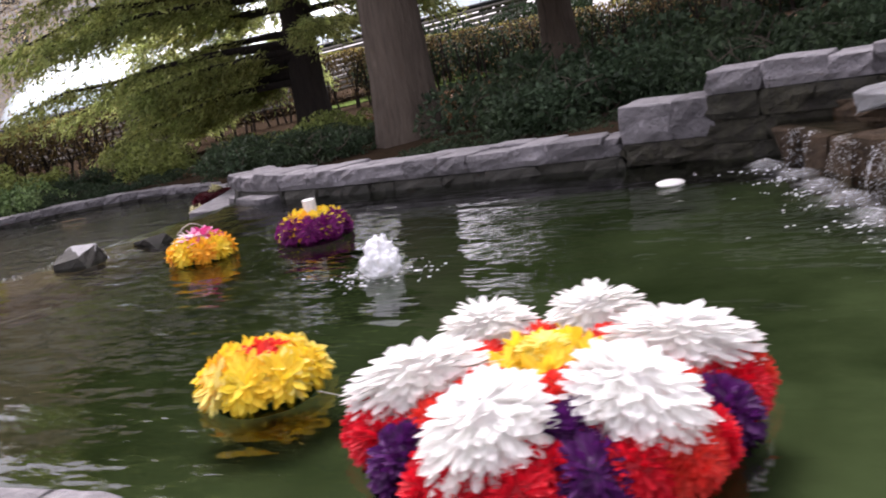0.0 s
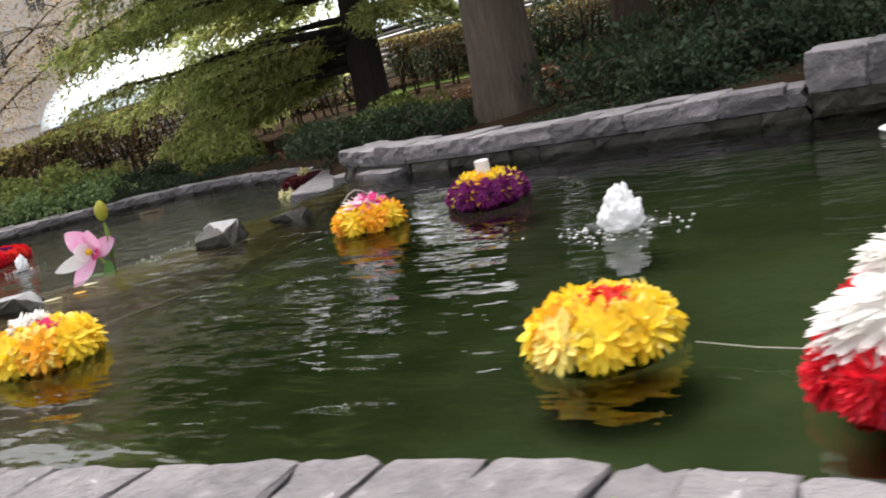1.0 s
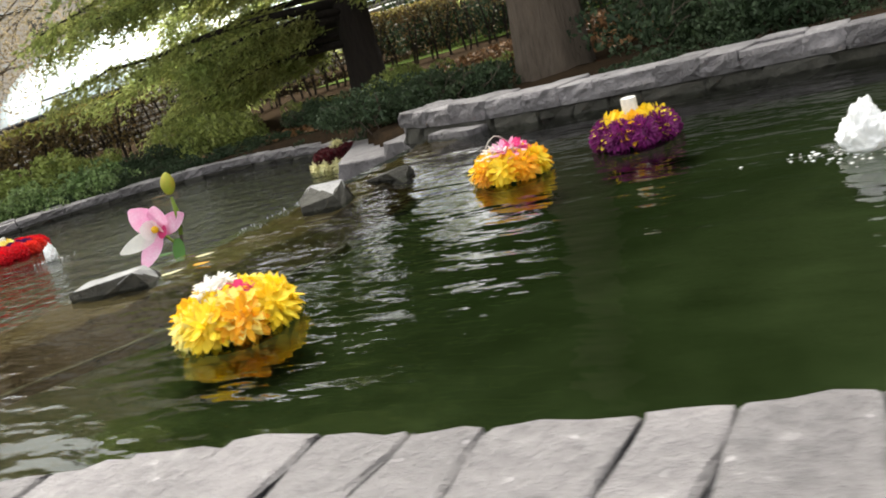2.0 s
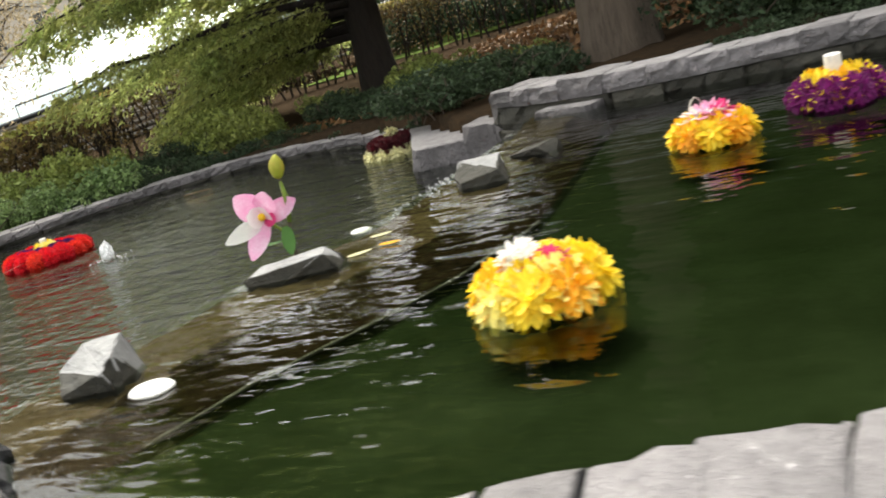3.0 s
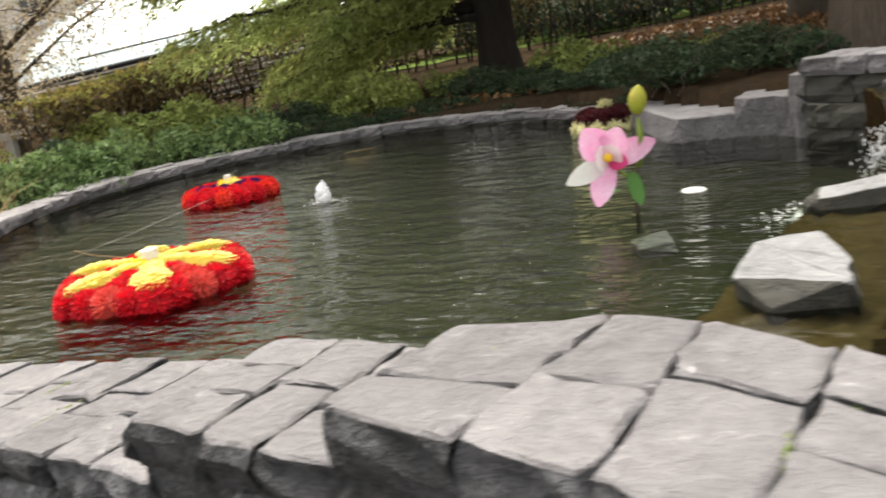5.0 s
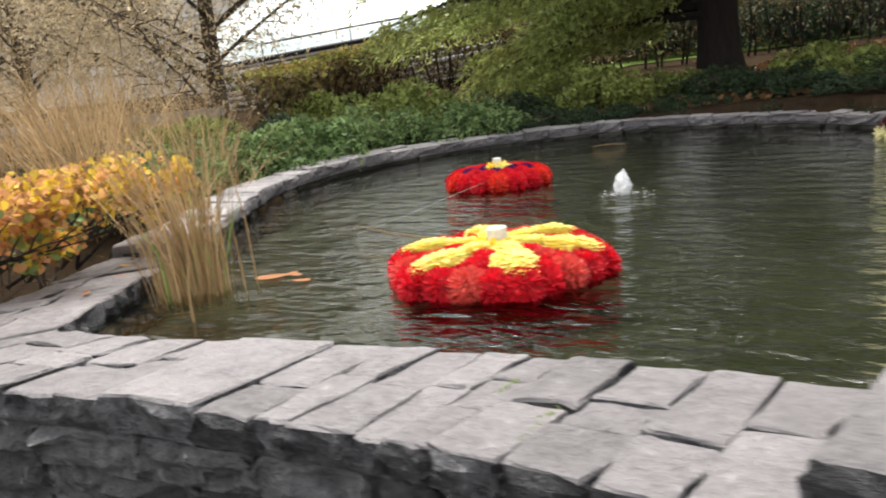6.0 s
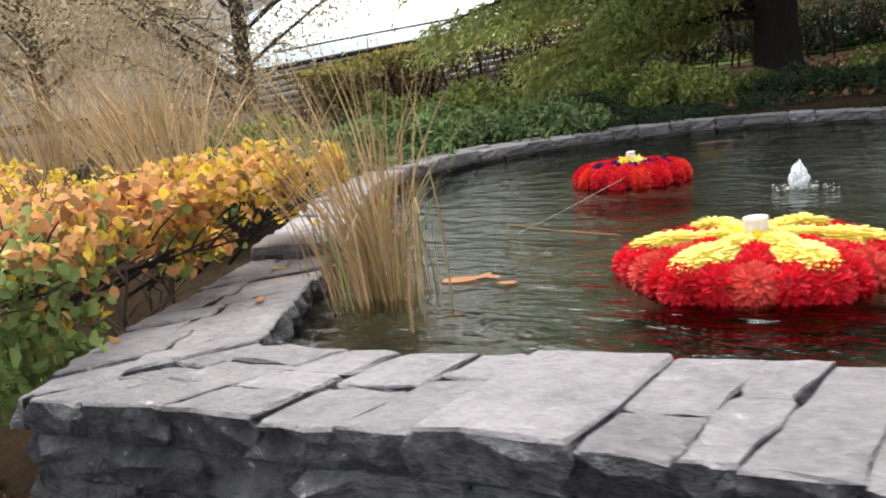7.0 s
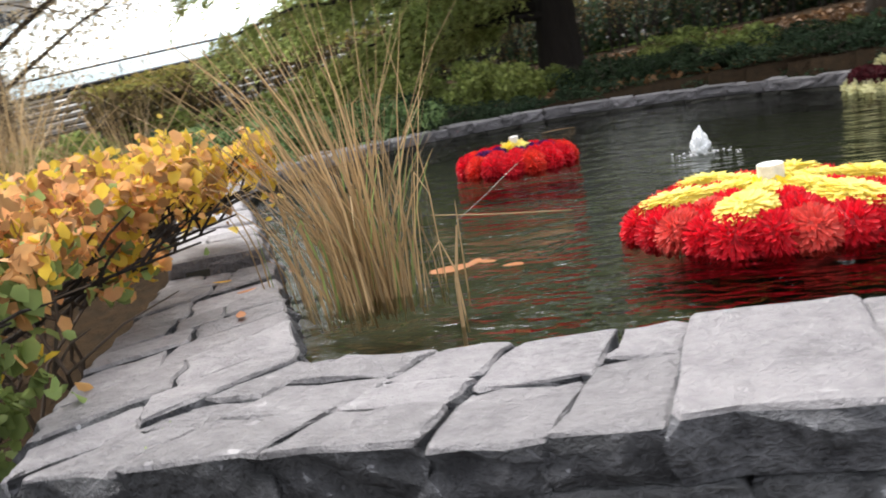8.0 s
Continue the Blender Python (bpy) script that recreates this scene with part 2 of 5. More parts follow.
M_VEIL.node_tree.links.new(_veil, M_VEIL.node_tree.nodes["Principled BSDF"].inputs["Alpha"])
# bluish glass; the reflected sky is put into its pale base colour
M_ROOFGLASS = mat("sky_pale_glazing", (0.66, 0.77, 0.8), (0.54, 0.68, 0.72), (0.72, 0.81, 0.83), 0.12, 2, 0.12, 0.0)
M_LOUVRE = mat("louvre", (0.3, 0.275, 0.24), (0.22, 0.2, 0.18), None, 1.5, 14, 0.6, 0.1)
M_FOAMBASE = mat("float_foam", (0.03, 0.07, 0.03), (0.02, 0.05, 0.02), None, 10, 60, 0.9, 0.3)
M_FROTH = mat("froth", (0.88, 0.9, 0.91), (0.82, 0.84, 0.86), (0.92, 0.92, 0.93), 14, 60, 0.5, 0.2, 0.01, trans=0.12)
M_MIST = mat("soft_foam", (0.85, 0.87, 0.89), (0.8, 0.82, 0.85), (0.9, 0.9, 0.92), 20, 70, 0.5, 0.5, 0.02)
fade_out(M_MIST)
M_STRING = mat("string", (0.5, 0.48, 0.42), (0.4, 0.38, 0.33), None, 10, 60, 0.8, 0.0)
M_FACADE = mat("facade", (0.66, 0.6, 0.54), (0.56, 0.51, 0.46), (0.6, 0.55, 0.5), 0.3, 4, 0.9, 0.1)
M_GLASS = mat("dark_pane", (0.03, 0.035, 0.04), (0.05, 0.055, 0.06), None, 0.3, 2, 0.1, 0.0)
M_FRAME = mat("window_paint", (0.7, 0.7, 0.68), (0.64, 0.64, 0.62), None, 1, 10, 0.6, 0.0)
M_ROOF = mat("roof_slate", (0.16, 0.17, 0.19), (0.12, 0.13, 0.15), None, 0.6, 5, 0.7, 0.2)
M_RAIL = mat("rail_metal", (0.05, 0.055, 0.06), (0.04, 0.04, 0.045), None, 4, 30, 0.5, 0.0, metal=0.6)
M_BALUSTER = mat("pale_stone", (0.5, 0.48, 0.45), (0.4, 0.385, 0.36), None, 2, 20, 0.85, 0.2)


# ---- building helpers ----
def mesh_of(name, verts, faces, smooth=False):
    me = bpy.data.meshes.new(name)
    me.from_pydata([tuple(map(float, v)) for v in verts], [], [tuple(map(int, q)) for q in faces])
    if smooth:
        me.polygons.foreach_set("use_smooth", [True] * len(me.polygons))
    me.update()
    return me


def part(name, me, material, parent=None, label="", m=None, kind=""):
    """One mesh object, under a thing or a part, or at top level."""
    if isinstance(me, bmesh.types.BMesh):
        bm, me = me, bpy.data.meshes.new(name)
        bm.to_mesh(me)
        bm.free()
    if material and not me.materials:
        me.materials.append(material)
    ob = new(name, me)
    if parent:
        ob.parent = parent
    if m is not None:
        ob.matrix_basis = m
    return tagged(ob, label, kind=kind)


def thing(name, label, category, m=None, group="", kind=""):
    ob = new(name)
    ob.empty_display_size = 0.05
    if m is not None:
        ob.matrix_basis = m
    return tagged(ob, label, category, group, kind)


def grow(poly, n):
    """n points evenly spaced along a polyline."""
    p = np.array(poly, float)
    s = np.r_[0, np.cumsum(np.linalg.norm(np.diff(p, axis=0), axis=1))]
    u = np.linspace(0, s[-1], n)
    return np.stack([np.interp(u, s, p[:, k]) for k in range(p.shape[1])], 1)


def smooth_line(poly, times=2):
    p = np.array(poly, float)
    for _ in range(times):
        q = [p[0]]
        for a, b in zip(p[:-1], p[1:]):
            q += [0.75 * a + 0.25 * b, 0.25 * a + 0.75 * b]
        p = np.array(q + [p[-1]])
    return p


class Line:
    def __init__(self, poly):
        self.p = np.array(poly, float)
        self.s = np.r_[0, np.cumsum(np.linalg.norm(np.diff(self.p, axis=0), axis=1))]
        self.length = self.s[-1]

    def at(self, u):
        u = np.clip(u, 0, 1) * self.length
        return np.array([np.interp(u, self.s, self.p[:, k]) for k in range(2)])


def stone(quad, z0, z1, rng, rough=0.012, gap=0.0042, lift=0.0018):
    """A rough block over a quad footprint, with chipped upper edges. Side faces come first."""
    q = np.array(quad, float)
    c = q.mean(0)
    q = c + (q - c) * (1 - gap * 1.6 / max(0.05, np.linalg.norm(q - c, axis=1).mean()))
    ring = []
    for a, b in zip(q, np.roll(q, -1, axis=0)):
        for k in (0.04, 0.32, 0.68, 0.96):
            ring.append(a * (1 - k) + b * k)
    ring = np.array(ring)
    n = len(ring)
    verts = []
    tilt = rng.normal(0, lift, 2)
    wob = rng.normal(0, rough * 0.45, (n, 2))
    deep = z1 - z0
    for level, inset, jit, jz in ((z0, 0.0, 0.5, 0.0), (z1 - 0.72 * deep, -0.012, 1.8, 0.1), (z1 - 0.34 * deep, -0.009, 1.9, 0.1), (z1 - 0.008, -0.002, 0.4, 0.3),
                                  (z1 - 0.001, 0.005, 0.25, 0.12), (z1, 0.022, 0.2, 0.05)):
        for k, v in enumerate(ring):
            d = c - v
            d /= np.linalg.norm(d) + 1e-9
            j = rng.normal(0, rough * 0.5, 2) * jit + wob[k]
            dz = rng.normal(0, rough * 0.5) * jz + (tilt @ ((v - c) / 0.15) if level > z0 else 0)
            verts.append((*(v + d * inset + j), level + dz))
    faces = []
    for r in range(5):
        for k in range(n):
            faces.append((r * n + k, r * n + (k + 1) % n, (r + 1) * n + (k + 1) % n, (r + 1) * n + k))
    faces.append(tuple(range(5 * n, 6 * n)))
    return verts, faces


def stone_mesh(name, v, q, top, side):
    """Pale top; rough split sides with their shade put into a darker colour."""
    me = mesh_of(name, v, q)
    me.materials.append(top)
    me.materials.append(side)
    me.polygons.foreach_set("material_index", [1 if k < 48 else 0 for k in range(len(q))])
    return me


def prism(poly, z0, z1):
    n = len(poly)
    verts = [(*p, z0) for p in poly] + [(*p, z1) for p in poly]
    faces = [tuple(range(n))[::-1], tuple(range(n, 2 * n))]
    faces += [(k, (k + 1) % n, n + (k + 1) % n, n + k) for k in range(n)]
    return verts, faces


def leaf_cloud(name, centres, size, seed, aspect=0.55, spread=0.35, down=0.0, normals=None, broad=False):
    """Many small folded leaves, each a separate island; broad ones have rounded sides."""
    rng = np.random.default_rng(seed)
    c = np.array(centres, float)
    n = len(c)
    d = rng.normal(0, 1, (n, 3)) if normals is None else normals + rng.normal(0, 0.6, (n, 3))
    d[:, 2] -= down
    d /= np.linalg.norm(d, axis=1)[:, None]
    w = np.cross(d, rng.normal(0, 1, (n, 3)))
    w /= np.linalg.norm(w, axis=1)[:, None] + 1e-9
    up = np.cross(w, d)
    s = size * (1 + spread * rng.normal(0, 1, n)).clip(0.4, 2)[:, None]
    a, t = c - d * s * 0.5, c + d * s * 0.5 - up * s * 0.12
    l, r = c + w * s * aspect * 0.5 + up * s * 0.1, c - w * s * aspect * 0.5 + up * s * 0.1
    if broad:
        h = w * s * aspect * 0.5
        m1, m2 = c - d * s * 0.2 - up * s * 0.02, c + d * s * 0.22 - up * s * 0.04
        e = up * s * 0.1
        verts = np.stack([a, m1 + h * 0.95 + e, m2 + h * 0.8 + e, t, m2 - h * 0.8 + e, m1 - h * 0.95 + e, m1, m2], 1).reshape(-1, 3)
        fan = ((0, 1, 6), (1, 2, 7), (1, 7, 6), (2, 3, 7), (0, 6, 5), (5, 6, 7), (5, 7, 4), (4, 7, 3))
        i = np.arange(n)[:, None] * 8
        tri = np.concatenate([i + np.array([f]) for f in fan], 1).reshape(-1, 3)
    else:
        verts = np.stack([a, l, t, r], 1).reshape(-1, 3)
        i = np.arange(n)[:, None] * 4
        tri = np.concatenate([i + np.array([[0, 1, 2]]), i + np.array([[0, 2, 3]])], 1).reshape(-1, 3)
    me = bpy.data.meshes.new(name)
    me.vertices.add(len(verts))
    me.vertices.foreach_set("co", verts.astype(np.float32).ravel())
    me.loops.add(len(tri) * 3)
    me.loops.foreach_set("vertex_index", tri.astype(np.int32).ravel())
    me.polygons.add(len(tri))
    me.polygons.foreach_set("loop_start", np.arange(0, len(tri) * 3, 3, dtype=np.int32))
    me.update(calc_edges=True)
    return me


def tube(points, radii, sides=6):
    """verts and faces of a tapered tube along points."""
    p = np.array(points, float)
    verts, faces = [], []
    for k, (c, r) in enumerate(zip(p, radii)):
        d = p[min(k + 1, len(p) - 1)] - p[max(k - 1, 0)]
        d /= np.linalg.norm(d) + 1e-9
        u = np.cross(d, (0.31, 0.94, 0.12))
        u /= np.linalg.norm(u) + 1e-9
        v = np.cross(d, u)
        for a in range(sides):
            t = 2 * math.pi * a / sides
            verts.append(c + r * (math.cos(t) * u + math.sin(t) * v))
    for k in range(len(p) - 1):
        for a in range(sides):
            b = (a + 1) % sides
            faces.append((k * sides + a, k * sides + b, (k + 1) * sides + b, (k + 1) * sides + a))
    faces.append(tuple(range(sides))[::-1])
    faces.append(tuple((len(p) - 1) * sides + a for a in range(sides)))
    return verts, faces


def join(pieces):
    verts, faces = [], []
    for v, q in pieces:
        o = len(verts)
        verts += [tuple(map(float, x)) for x in v]
        faces += [tuple(i + o for i in f) for f in q]
    return verts, faces


# ---- levels and plan ----
W1, W2 = 0.80, 0.48
FAR_LEFT = smooth_line([(-8.92, 2.2), (-9.45, 3.1), (-10.1, 4.1), (-10.35, 5.2), (-10.05, 6.3), (-9.4, 7.2), (-8.5, 7.8),
                        (-7.5, 7.75), (-6.7, 7.3), (-6.05, 6.75)])
FAR_RIGHT = smooth_line([(-4.55, 5.2), (-4.2, 4.92), (-3.6, 4.72), (-2.8, 4.7), (-1.9, 4.74), (-1.12, 4.8)])
LOW_INNER = smooth_line([(-8.3, 1.12), (-7.9, 1.14), (-7.5, 1.22), (-6.9, 1.34), (-6.3, 1.42), (-5.62, 1.42)], 1)
LOW_OUTER = smooth_line([(-8.60, 0.58), (-8.2, 0.63), (-7.43, 0.71), (-6.85, 0.78), (-6.2, 0.79), (-5.67, 0.70)], 1)
MID_INNER, MID_OUTER = [(-5.62, 1.2), (-5.25, 1.18), (-4.95, 1.1)], [(-5.67, 0.68), (-5.35, 0.63), (-5.02, 0.56)]
TOP_INNER = smooth_line([(-4.95, 0.92), (-4.86, 1.0), (-4.42, 0.965), (-4.12, 0.735), (-3.76, 0.46), (-3.45, 0.3), (-3.1, 0.44)], 1)
TOP_OUTER = smooth_line([(-5.0, 0.49), (-4.75, 0.42), (-4.48, 0.33), (-4.1, 0.18), (-3.75, 0.0), (-3.4, -0.1), (-3.1, -0.1)], 1)
RIGHT_INNER = smooth_line([(-3.1, 0.44), (-2.76, 0.53), (-2.4, 0.69), (-1.9, 0.73), (-1.5, 0.8), (-1.0, 0.9), (-0.5, 0.93), (0.2, 0.9), (1.2, 0.95), (2.4, 1.2)], 1)
RIGHT_OUTER = smooth_line([(-3.1, -0.1), (-2.7, 0.0), (-2.3, 0.12), (-1.8, 0.2), (-1.4, 0.28), (-0.9, 0.36), (-0.4, 0.4), (0.2, 0.38), (1.2, 0.42), (2.4, 0.6)], 1)
POND = np.array([*map(tuple, LOW_OUTER + (0, 0.12)), *map(tuple, TOP_OUTER + (0, 0.12)), *map(tuple, RIGHT_OUTER + (0, 0.12)), (3.4, 3.0), (2.6, 5.2),
                 (0.4, 5.1), *map(tuple, FAR_RIGHT[::-1] + (0, 0.2)), (-5.3, 6.0), *map(tuple, FAR_LEFT[::-1] + (0, 0.12)), (-8.75, 1.4)])


def inside(poly, x, y):
    """Whether points lie in a polygon."""
    hit = np.zeros(np.shape(x), bool)
    for (x0, y0), (x1, y1) in zip(poly, np.roll(poly, -1, axis=0)):
        cross = ((y0 > y) != (y1 > y)) & (x < (x1 - x0) * (y - y0) / (y1 - y0 + 1e-12) + x0)
        hit ^= cross
    return hit


def far_height(x, y):
    return 0.50 + 0.055 * np.clip(x + 10, 0, 11) + 0.022 * np.clip(y - 6, 0, 22) - 0.02 * np.clip(-10 - x, 0, 10)


def height(x, y):
    near = 0.0 + 0.05 * np.clip(x + 8, 0, 9)
    k = np.clip((y - 0.9) / 3.0, 0, 1)
    k = k * k * (3 - 2 * k)
    return near * (1 - k) + far_height(x, y) * k


# ---- ground: one sheet to the horizon ----
xs = np.r_[-400, -200, -100, -60, -40, np.arange(-30, -12, 1.0), np.arange(-12, 4, 0.16), np.arange(4, 12, 1.0), 20, 40, 80, 160, 400]
ys = np.r_[-400, -150, -60, -25, -10, np.arange(-6, -1, 0.5), np.arange(-1, 9, 0.16), np.arange(9, 26, 1.0), 30, 40, 60, 100, 200, 400]
gx, gy = np.meshgrid(xs, ys, indexing="ij")
gz = height(gx, gy)
rng = np.random.default_rng(3)
gz = gz + rng.normal(0, 0.008, gz.shape)
gz[inside(POND, gx, gy)] = -0.35
nx, ny = gx.shape
idx = np.arange(nx * ny).reshape(nx, ny)
faces = np.stack([idx[:-1, :-1], idx[1:, :-1], idx[1:, 1:], idx[:-1, 1:]], -1).reshape(-1, 4)
ground = part("ground", mesh_of("ground", np.stack([gx, gy, gz], -1).reshape(-1, 3), faces, True), M_SOIL)
tagged(ground, "brown garden soil scattered with fallen leaves", "ground", kind="structure")

# lawn beyond the far hedge
lawn_poly = [(-15.9, 14.0), (-15.0, 19.5), (-10, 21.5), (-2, 22.2), (30, 23), (60, 60), (-17, 60)]
lx, ly = np.meshgrid(np.linspace(-60, 40, 51), np.linspace(12, 60, 49), indexing="ij")
keep = inside(np.array(lawn_poly), lx, ly)
idx = np.arange(lx.size).reshape(lx.shape)
faces = [(idx[i, j], idx[i + 1, j], idx[i + 1, j + 1], idx[i, j + 1]) for i in range(50) for j in range(48)
         if keep[i, j] and keep[i + 1, j + 1] and keep[i + 1, j] and keep[i, j + 1]]
lawn = part("lawn", mesh_of("lawn", np.stack([lx, ly, height(lx, ly) + 0.03], -1).reshape(-1, 3), faces, True), M_LAWN)
tagged(lawn, "bright green mown lawn behind the hedge", "lawn", kind="structure")

# paving under the camera's way
pave = part("pavement", mesh_of("pavement", [(x, y, float(height(np.array(x), np.array(y))) + 0.03) for x in np.linspace(-11, 4, 31) for y in (-2.2, 0.0)],
                                [(2 * k, 2 * k + 2, 2 * k + 3, 2 * k + 1) for k in range(30)]), M_PATH)
tagged(pave, "grey paved footway beside the pond wall", "pavement", kind="structure")

# ---- pond floors, sill and water ----
SILL_W = [(-4.62, 0.6), (-4.5, 1.1), (-4.36, 2.0), (-4.12, 2.6), (-4.08, 3.5), (-4.1, 4.3), (-4.25, 5.25)]
SILL_E = [(-4.0, 0.3), (-3.98, 0.95), (-3.86, 1.36), (-3.66, 1.75), (-3.52, 2.1), (-3.42, 2.6), (-3.5, 3.6), (-3.7, 5.0)]


def sheet(name, poly, z, material, label):
    me = mesh_of(name, [(*p, z) for p in poly], [tuple(range(len(poly)))])
    bm = bmesh.new()
    bm.from_mesh(me)
    bmesh.ops.triangulate(bm, faces=bm.faces[:])
    bm.normal_update()
    for f in bm.faces:
        if f.normal.z < 0:
            f.normal_flip()
    ob = part(name, bm, material)
    return tagged(ob, label, name.replace("_", " "), kind="structure")


FARX = [(x, y + 0.15) for x, y in FAR_RIGHT if x > -3.4]
NEARX = [(x, y - 0.15) for x, y in RIGHT_INNER[::-1] if -3.3 < x < 1.3]
EAST = [*SILL_E[:-1], (-3.6, 4.8), *FARX, (-0.2, 4.9), (0.5, 3.7), (1.4, 2.4), *NEARX, (-3.4, 0.06)]
WEST = [(-8.6, 1.05), *[(x, y - 0.1) for x, y in LOW_INNER], (-5.0, 0.9), (-4.7, 0.8), *SILL_W[1:-1], (-4.25, 5.3), (-4.9, 5.9), (-5.3, 6.3), *[(x - 0.05, y + 0.1) for x, y in FAR_LEFT[::-1]]]
sheet("pond_floor_east", [(x, y) for x, y in EAST], W1 - 0.125, M_DEEP, "dark green murky bottom of the upper pond")
sheet("pond_floor_west", WEST, W2 - 0.16, M_SHALLOW, "grey-brown silty bottom of the lower pond")
WATER_E = [(x - 0.02, y) for x, y in SILL_W[:-1]] + [(-4.2, 5.1), (-3.9, 4.9), *FARX, (-0.2, 4.95), (0.6, 3.8), (1.5, 2.4), *NEARX, (-3.4, 0.06), (-3.8, 0.22), (-4.2, 0.5)]
sheet("water_upper", WATER_E, W1, M_WATER1, "rippled dark green water of the upper pond")
sheet("water_lower", WEST, W2, M_WATER2, "rippled grey-green water of the lower pond")

# the broad stone sill over which the upper pond spills
rng = np.random.default_rng(8)
n = 70
wl_, el_ = grow(SILL_W, n), grow(SILL_E, n)
cols = 25
verts = []
for k in range(n):
    for j in range(cols):
        p = wl_[k] * (1 - j / (cols - 1)) + el_[k] * j / (cols - 1)
        over = max(0.0, j / (cols - 1) - (1 - 0.34)) / 0.34
        z = W1 - 0.018 - 0.075 * over + rng.normal(0, 0.006)
        verts.append((*p, z))
verts += [(*p, 0.2) for p in wl_] + [(p[0] + 0.02, p[1], 0.3) for p in el_]
faces = [(k * cols + j, k * cols + j + 1, (k + 1) * cols + j + 1, (k + 1) * cols + j) for k in range(n - 1) for j in range(cols - 1)]
b = n * cols
faces += [(b + k, k * cols, (k + 1) * cols, b + k + 1) for k in range(n - 1)]
faces += [(k * cols + cols - 1, b + n + k, b + n + k + 1, (k + 1) * cols + cols - 1) for k in range(n - 1)]
me = mesh_of("pond_sill", verts, faces, True)
me.materials.append(M_SILL)
me.materials.append(M_SILLSIDE)
me.materials.append(M_DEEP)
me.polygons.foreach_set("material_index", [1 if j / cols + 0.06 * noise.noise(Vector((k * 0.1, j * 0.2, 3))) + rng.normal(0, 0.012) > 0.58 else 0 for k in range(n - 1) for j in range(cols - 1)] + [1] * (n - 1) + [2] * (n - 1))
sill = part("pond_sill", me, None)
rim_v, rim_q = tube([(p[0] + 0.002, p[1], W1 - 0.09) for p in el_[10:36]], [0.006 + rng.normal(0, 0.001) for _ in range(26)], 6)
part("sill_rim", mesh_of("sill_rim", rim_v, rim_q, True), M_RIM, sill, "pale worn rim of the sill")
tagged(sill, "flat brown stone sill just under flowing water", "sill", kind="structure")


# ---- stone walls ----
def cap_wall(name, label, inner, outer, top, thick, base, seed, faces_out=True, faces_in=True, col=(0.2, 0.36), splits=None,
             cap_mat=None, face_mat=None, side_mat=None, courses=0.13, bold=0.013, uneven=0.004, slabs=(), square=0.0, inner_mat=None):
    """A wall with a core, a coping of odd stones and rough coursed faces, every stone a piece."""
    rng = np.random.default_rng(seed)
    wall = thing(name, label, "stone wall", kind="structure")
    li, lo = Line(inner), Line(outer)
    if square:
        # beyond the corner, joints run square to the line of the wall
        u_ = np.linspace(0, 1, 80)
        xs = np.array([li.at(a)[0] + (lo.p[0][0] - li.p[0][0]) * max(0.0, 1 - a / square) + (lo.p[-1][0] - li.p[-1][0]) * a for a in u_])
        lo.p = np.stack([xs, np.interp(xs, lo.p[:, 0], lo.p[:, 1])], 1)
        lo.s = u_ * lo.length
    n = max(6, int(max(li.length, lo.length) / 0.12))
    us = np.linspace(0, 1, n)
    mid = [(li.at(u), lo.at(u)) for u in us]
    ring = [a * 0.84 + b * 0.16 for a, b in mid] + [a * 0.16 + b * 0.84 for a, b in mid][::-1]
    v, q = prism(ring, base, top - 0.032)
    part("core", mesh_of("core", v, q), M_MORTAR, wall, "dark mortar bed")
    u, length = 0.0, (li.length + lo.length) / 2
    splits = splits or ((1.0,), (0.55, 0.45), (0.42, 0.58), (0.62, 0.38), (0.34, 0.3, 0.36))
    last = -1
    skew = 0.0
    while u < 1 - 1e-6:
        du = rng.uniform(*col) / length
        if 1 - u - du < 0.1 / length:
            du = 1 - u
        slab = None
        for s0, s1 in slabs:
            if u < s0 - 1e-6 and u + du > s0 - 0.08 / length:
                du = s0 - u
            elif abs(u - s0) < 1e-6:
                slab, du = (s0, s1), s1 - s0
        pick = rng.integers(len(splits))
        pick = pick if pick != last else (pick + 1) % len(splits)
        last = pick
        w = 0.0
        skew_next = rng.normal(0, 0.014) / length if u + du < 1 - 1e-6 and not slab else 0.0
        for share in ((1.0,) if slab else splits[pick]):
            corner = lambda a, c: li.at(a) * (1 - c) + lo.at(a) * c
            ua, ub = u, u + du
            lo_, hi_ = 2 * w - 1, 2 * (w + share) - 1
            quad = [corner(ua + skew * lo_, w), corner(ub + skew_next * lo_, w), corner(ub + skew_next * hi_, w + share), corner(ua + skew * hi_, w + share)]
            v, q = stone(quad, top - thick, top + (0.014 if slab else rng.normal(0, uneven)), rng, bold)
            part("coping_stone", stone_mesh("coping_stone", v, q, cap_mat or M_CAP, side_mat or M_SPLIT_SHADED), None, wall)
            w += share
        skew = skew_next
        u += du
    # water-side faces default to dark stone that paints the shadow below the coping
    for on, line, other, material in ((faces_out, lo, li, face_mat or M_FACE), (faces_in, li, lo, inner_mat or M_WET_SHADED)):
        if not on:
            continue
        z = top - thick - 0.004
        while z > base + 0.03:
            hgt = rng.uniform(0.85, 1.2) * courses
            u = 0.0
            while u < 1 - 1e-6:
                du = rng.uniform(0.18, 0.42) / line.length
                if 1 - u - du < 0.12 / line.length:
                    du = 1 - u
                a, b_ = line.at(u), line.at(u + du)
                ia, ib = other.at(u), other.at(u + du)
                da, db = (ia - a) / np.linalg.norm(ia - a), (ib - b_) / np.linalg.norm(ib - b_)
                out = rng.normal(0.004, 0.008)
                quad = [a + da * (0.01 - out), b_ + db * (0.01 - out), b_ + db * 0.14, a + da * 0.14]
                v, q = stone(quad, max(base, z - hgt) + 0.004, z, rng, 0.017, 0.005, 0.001)
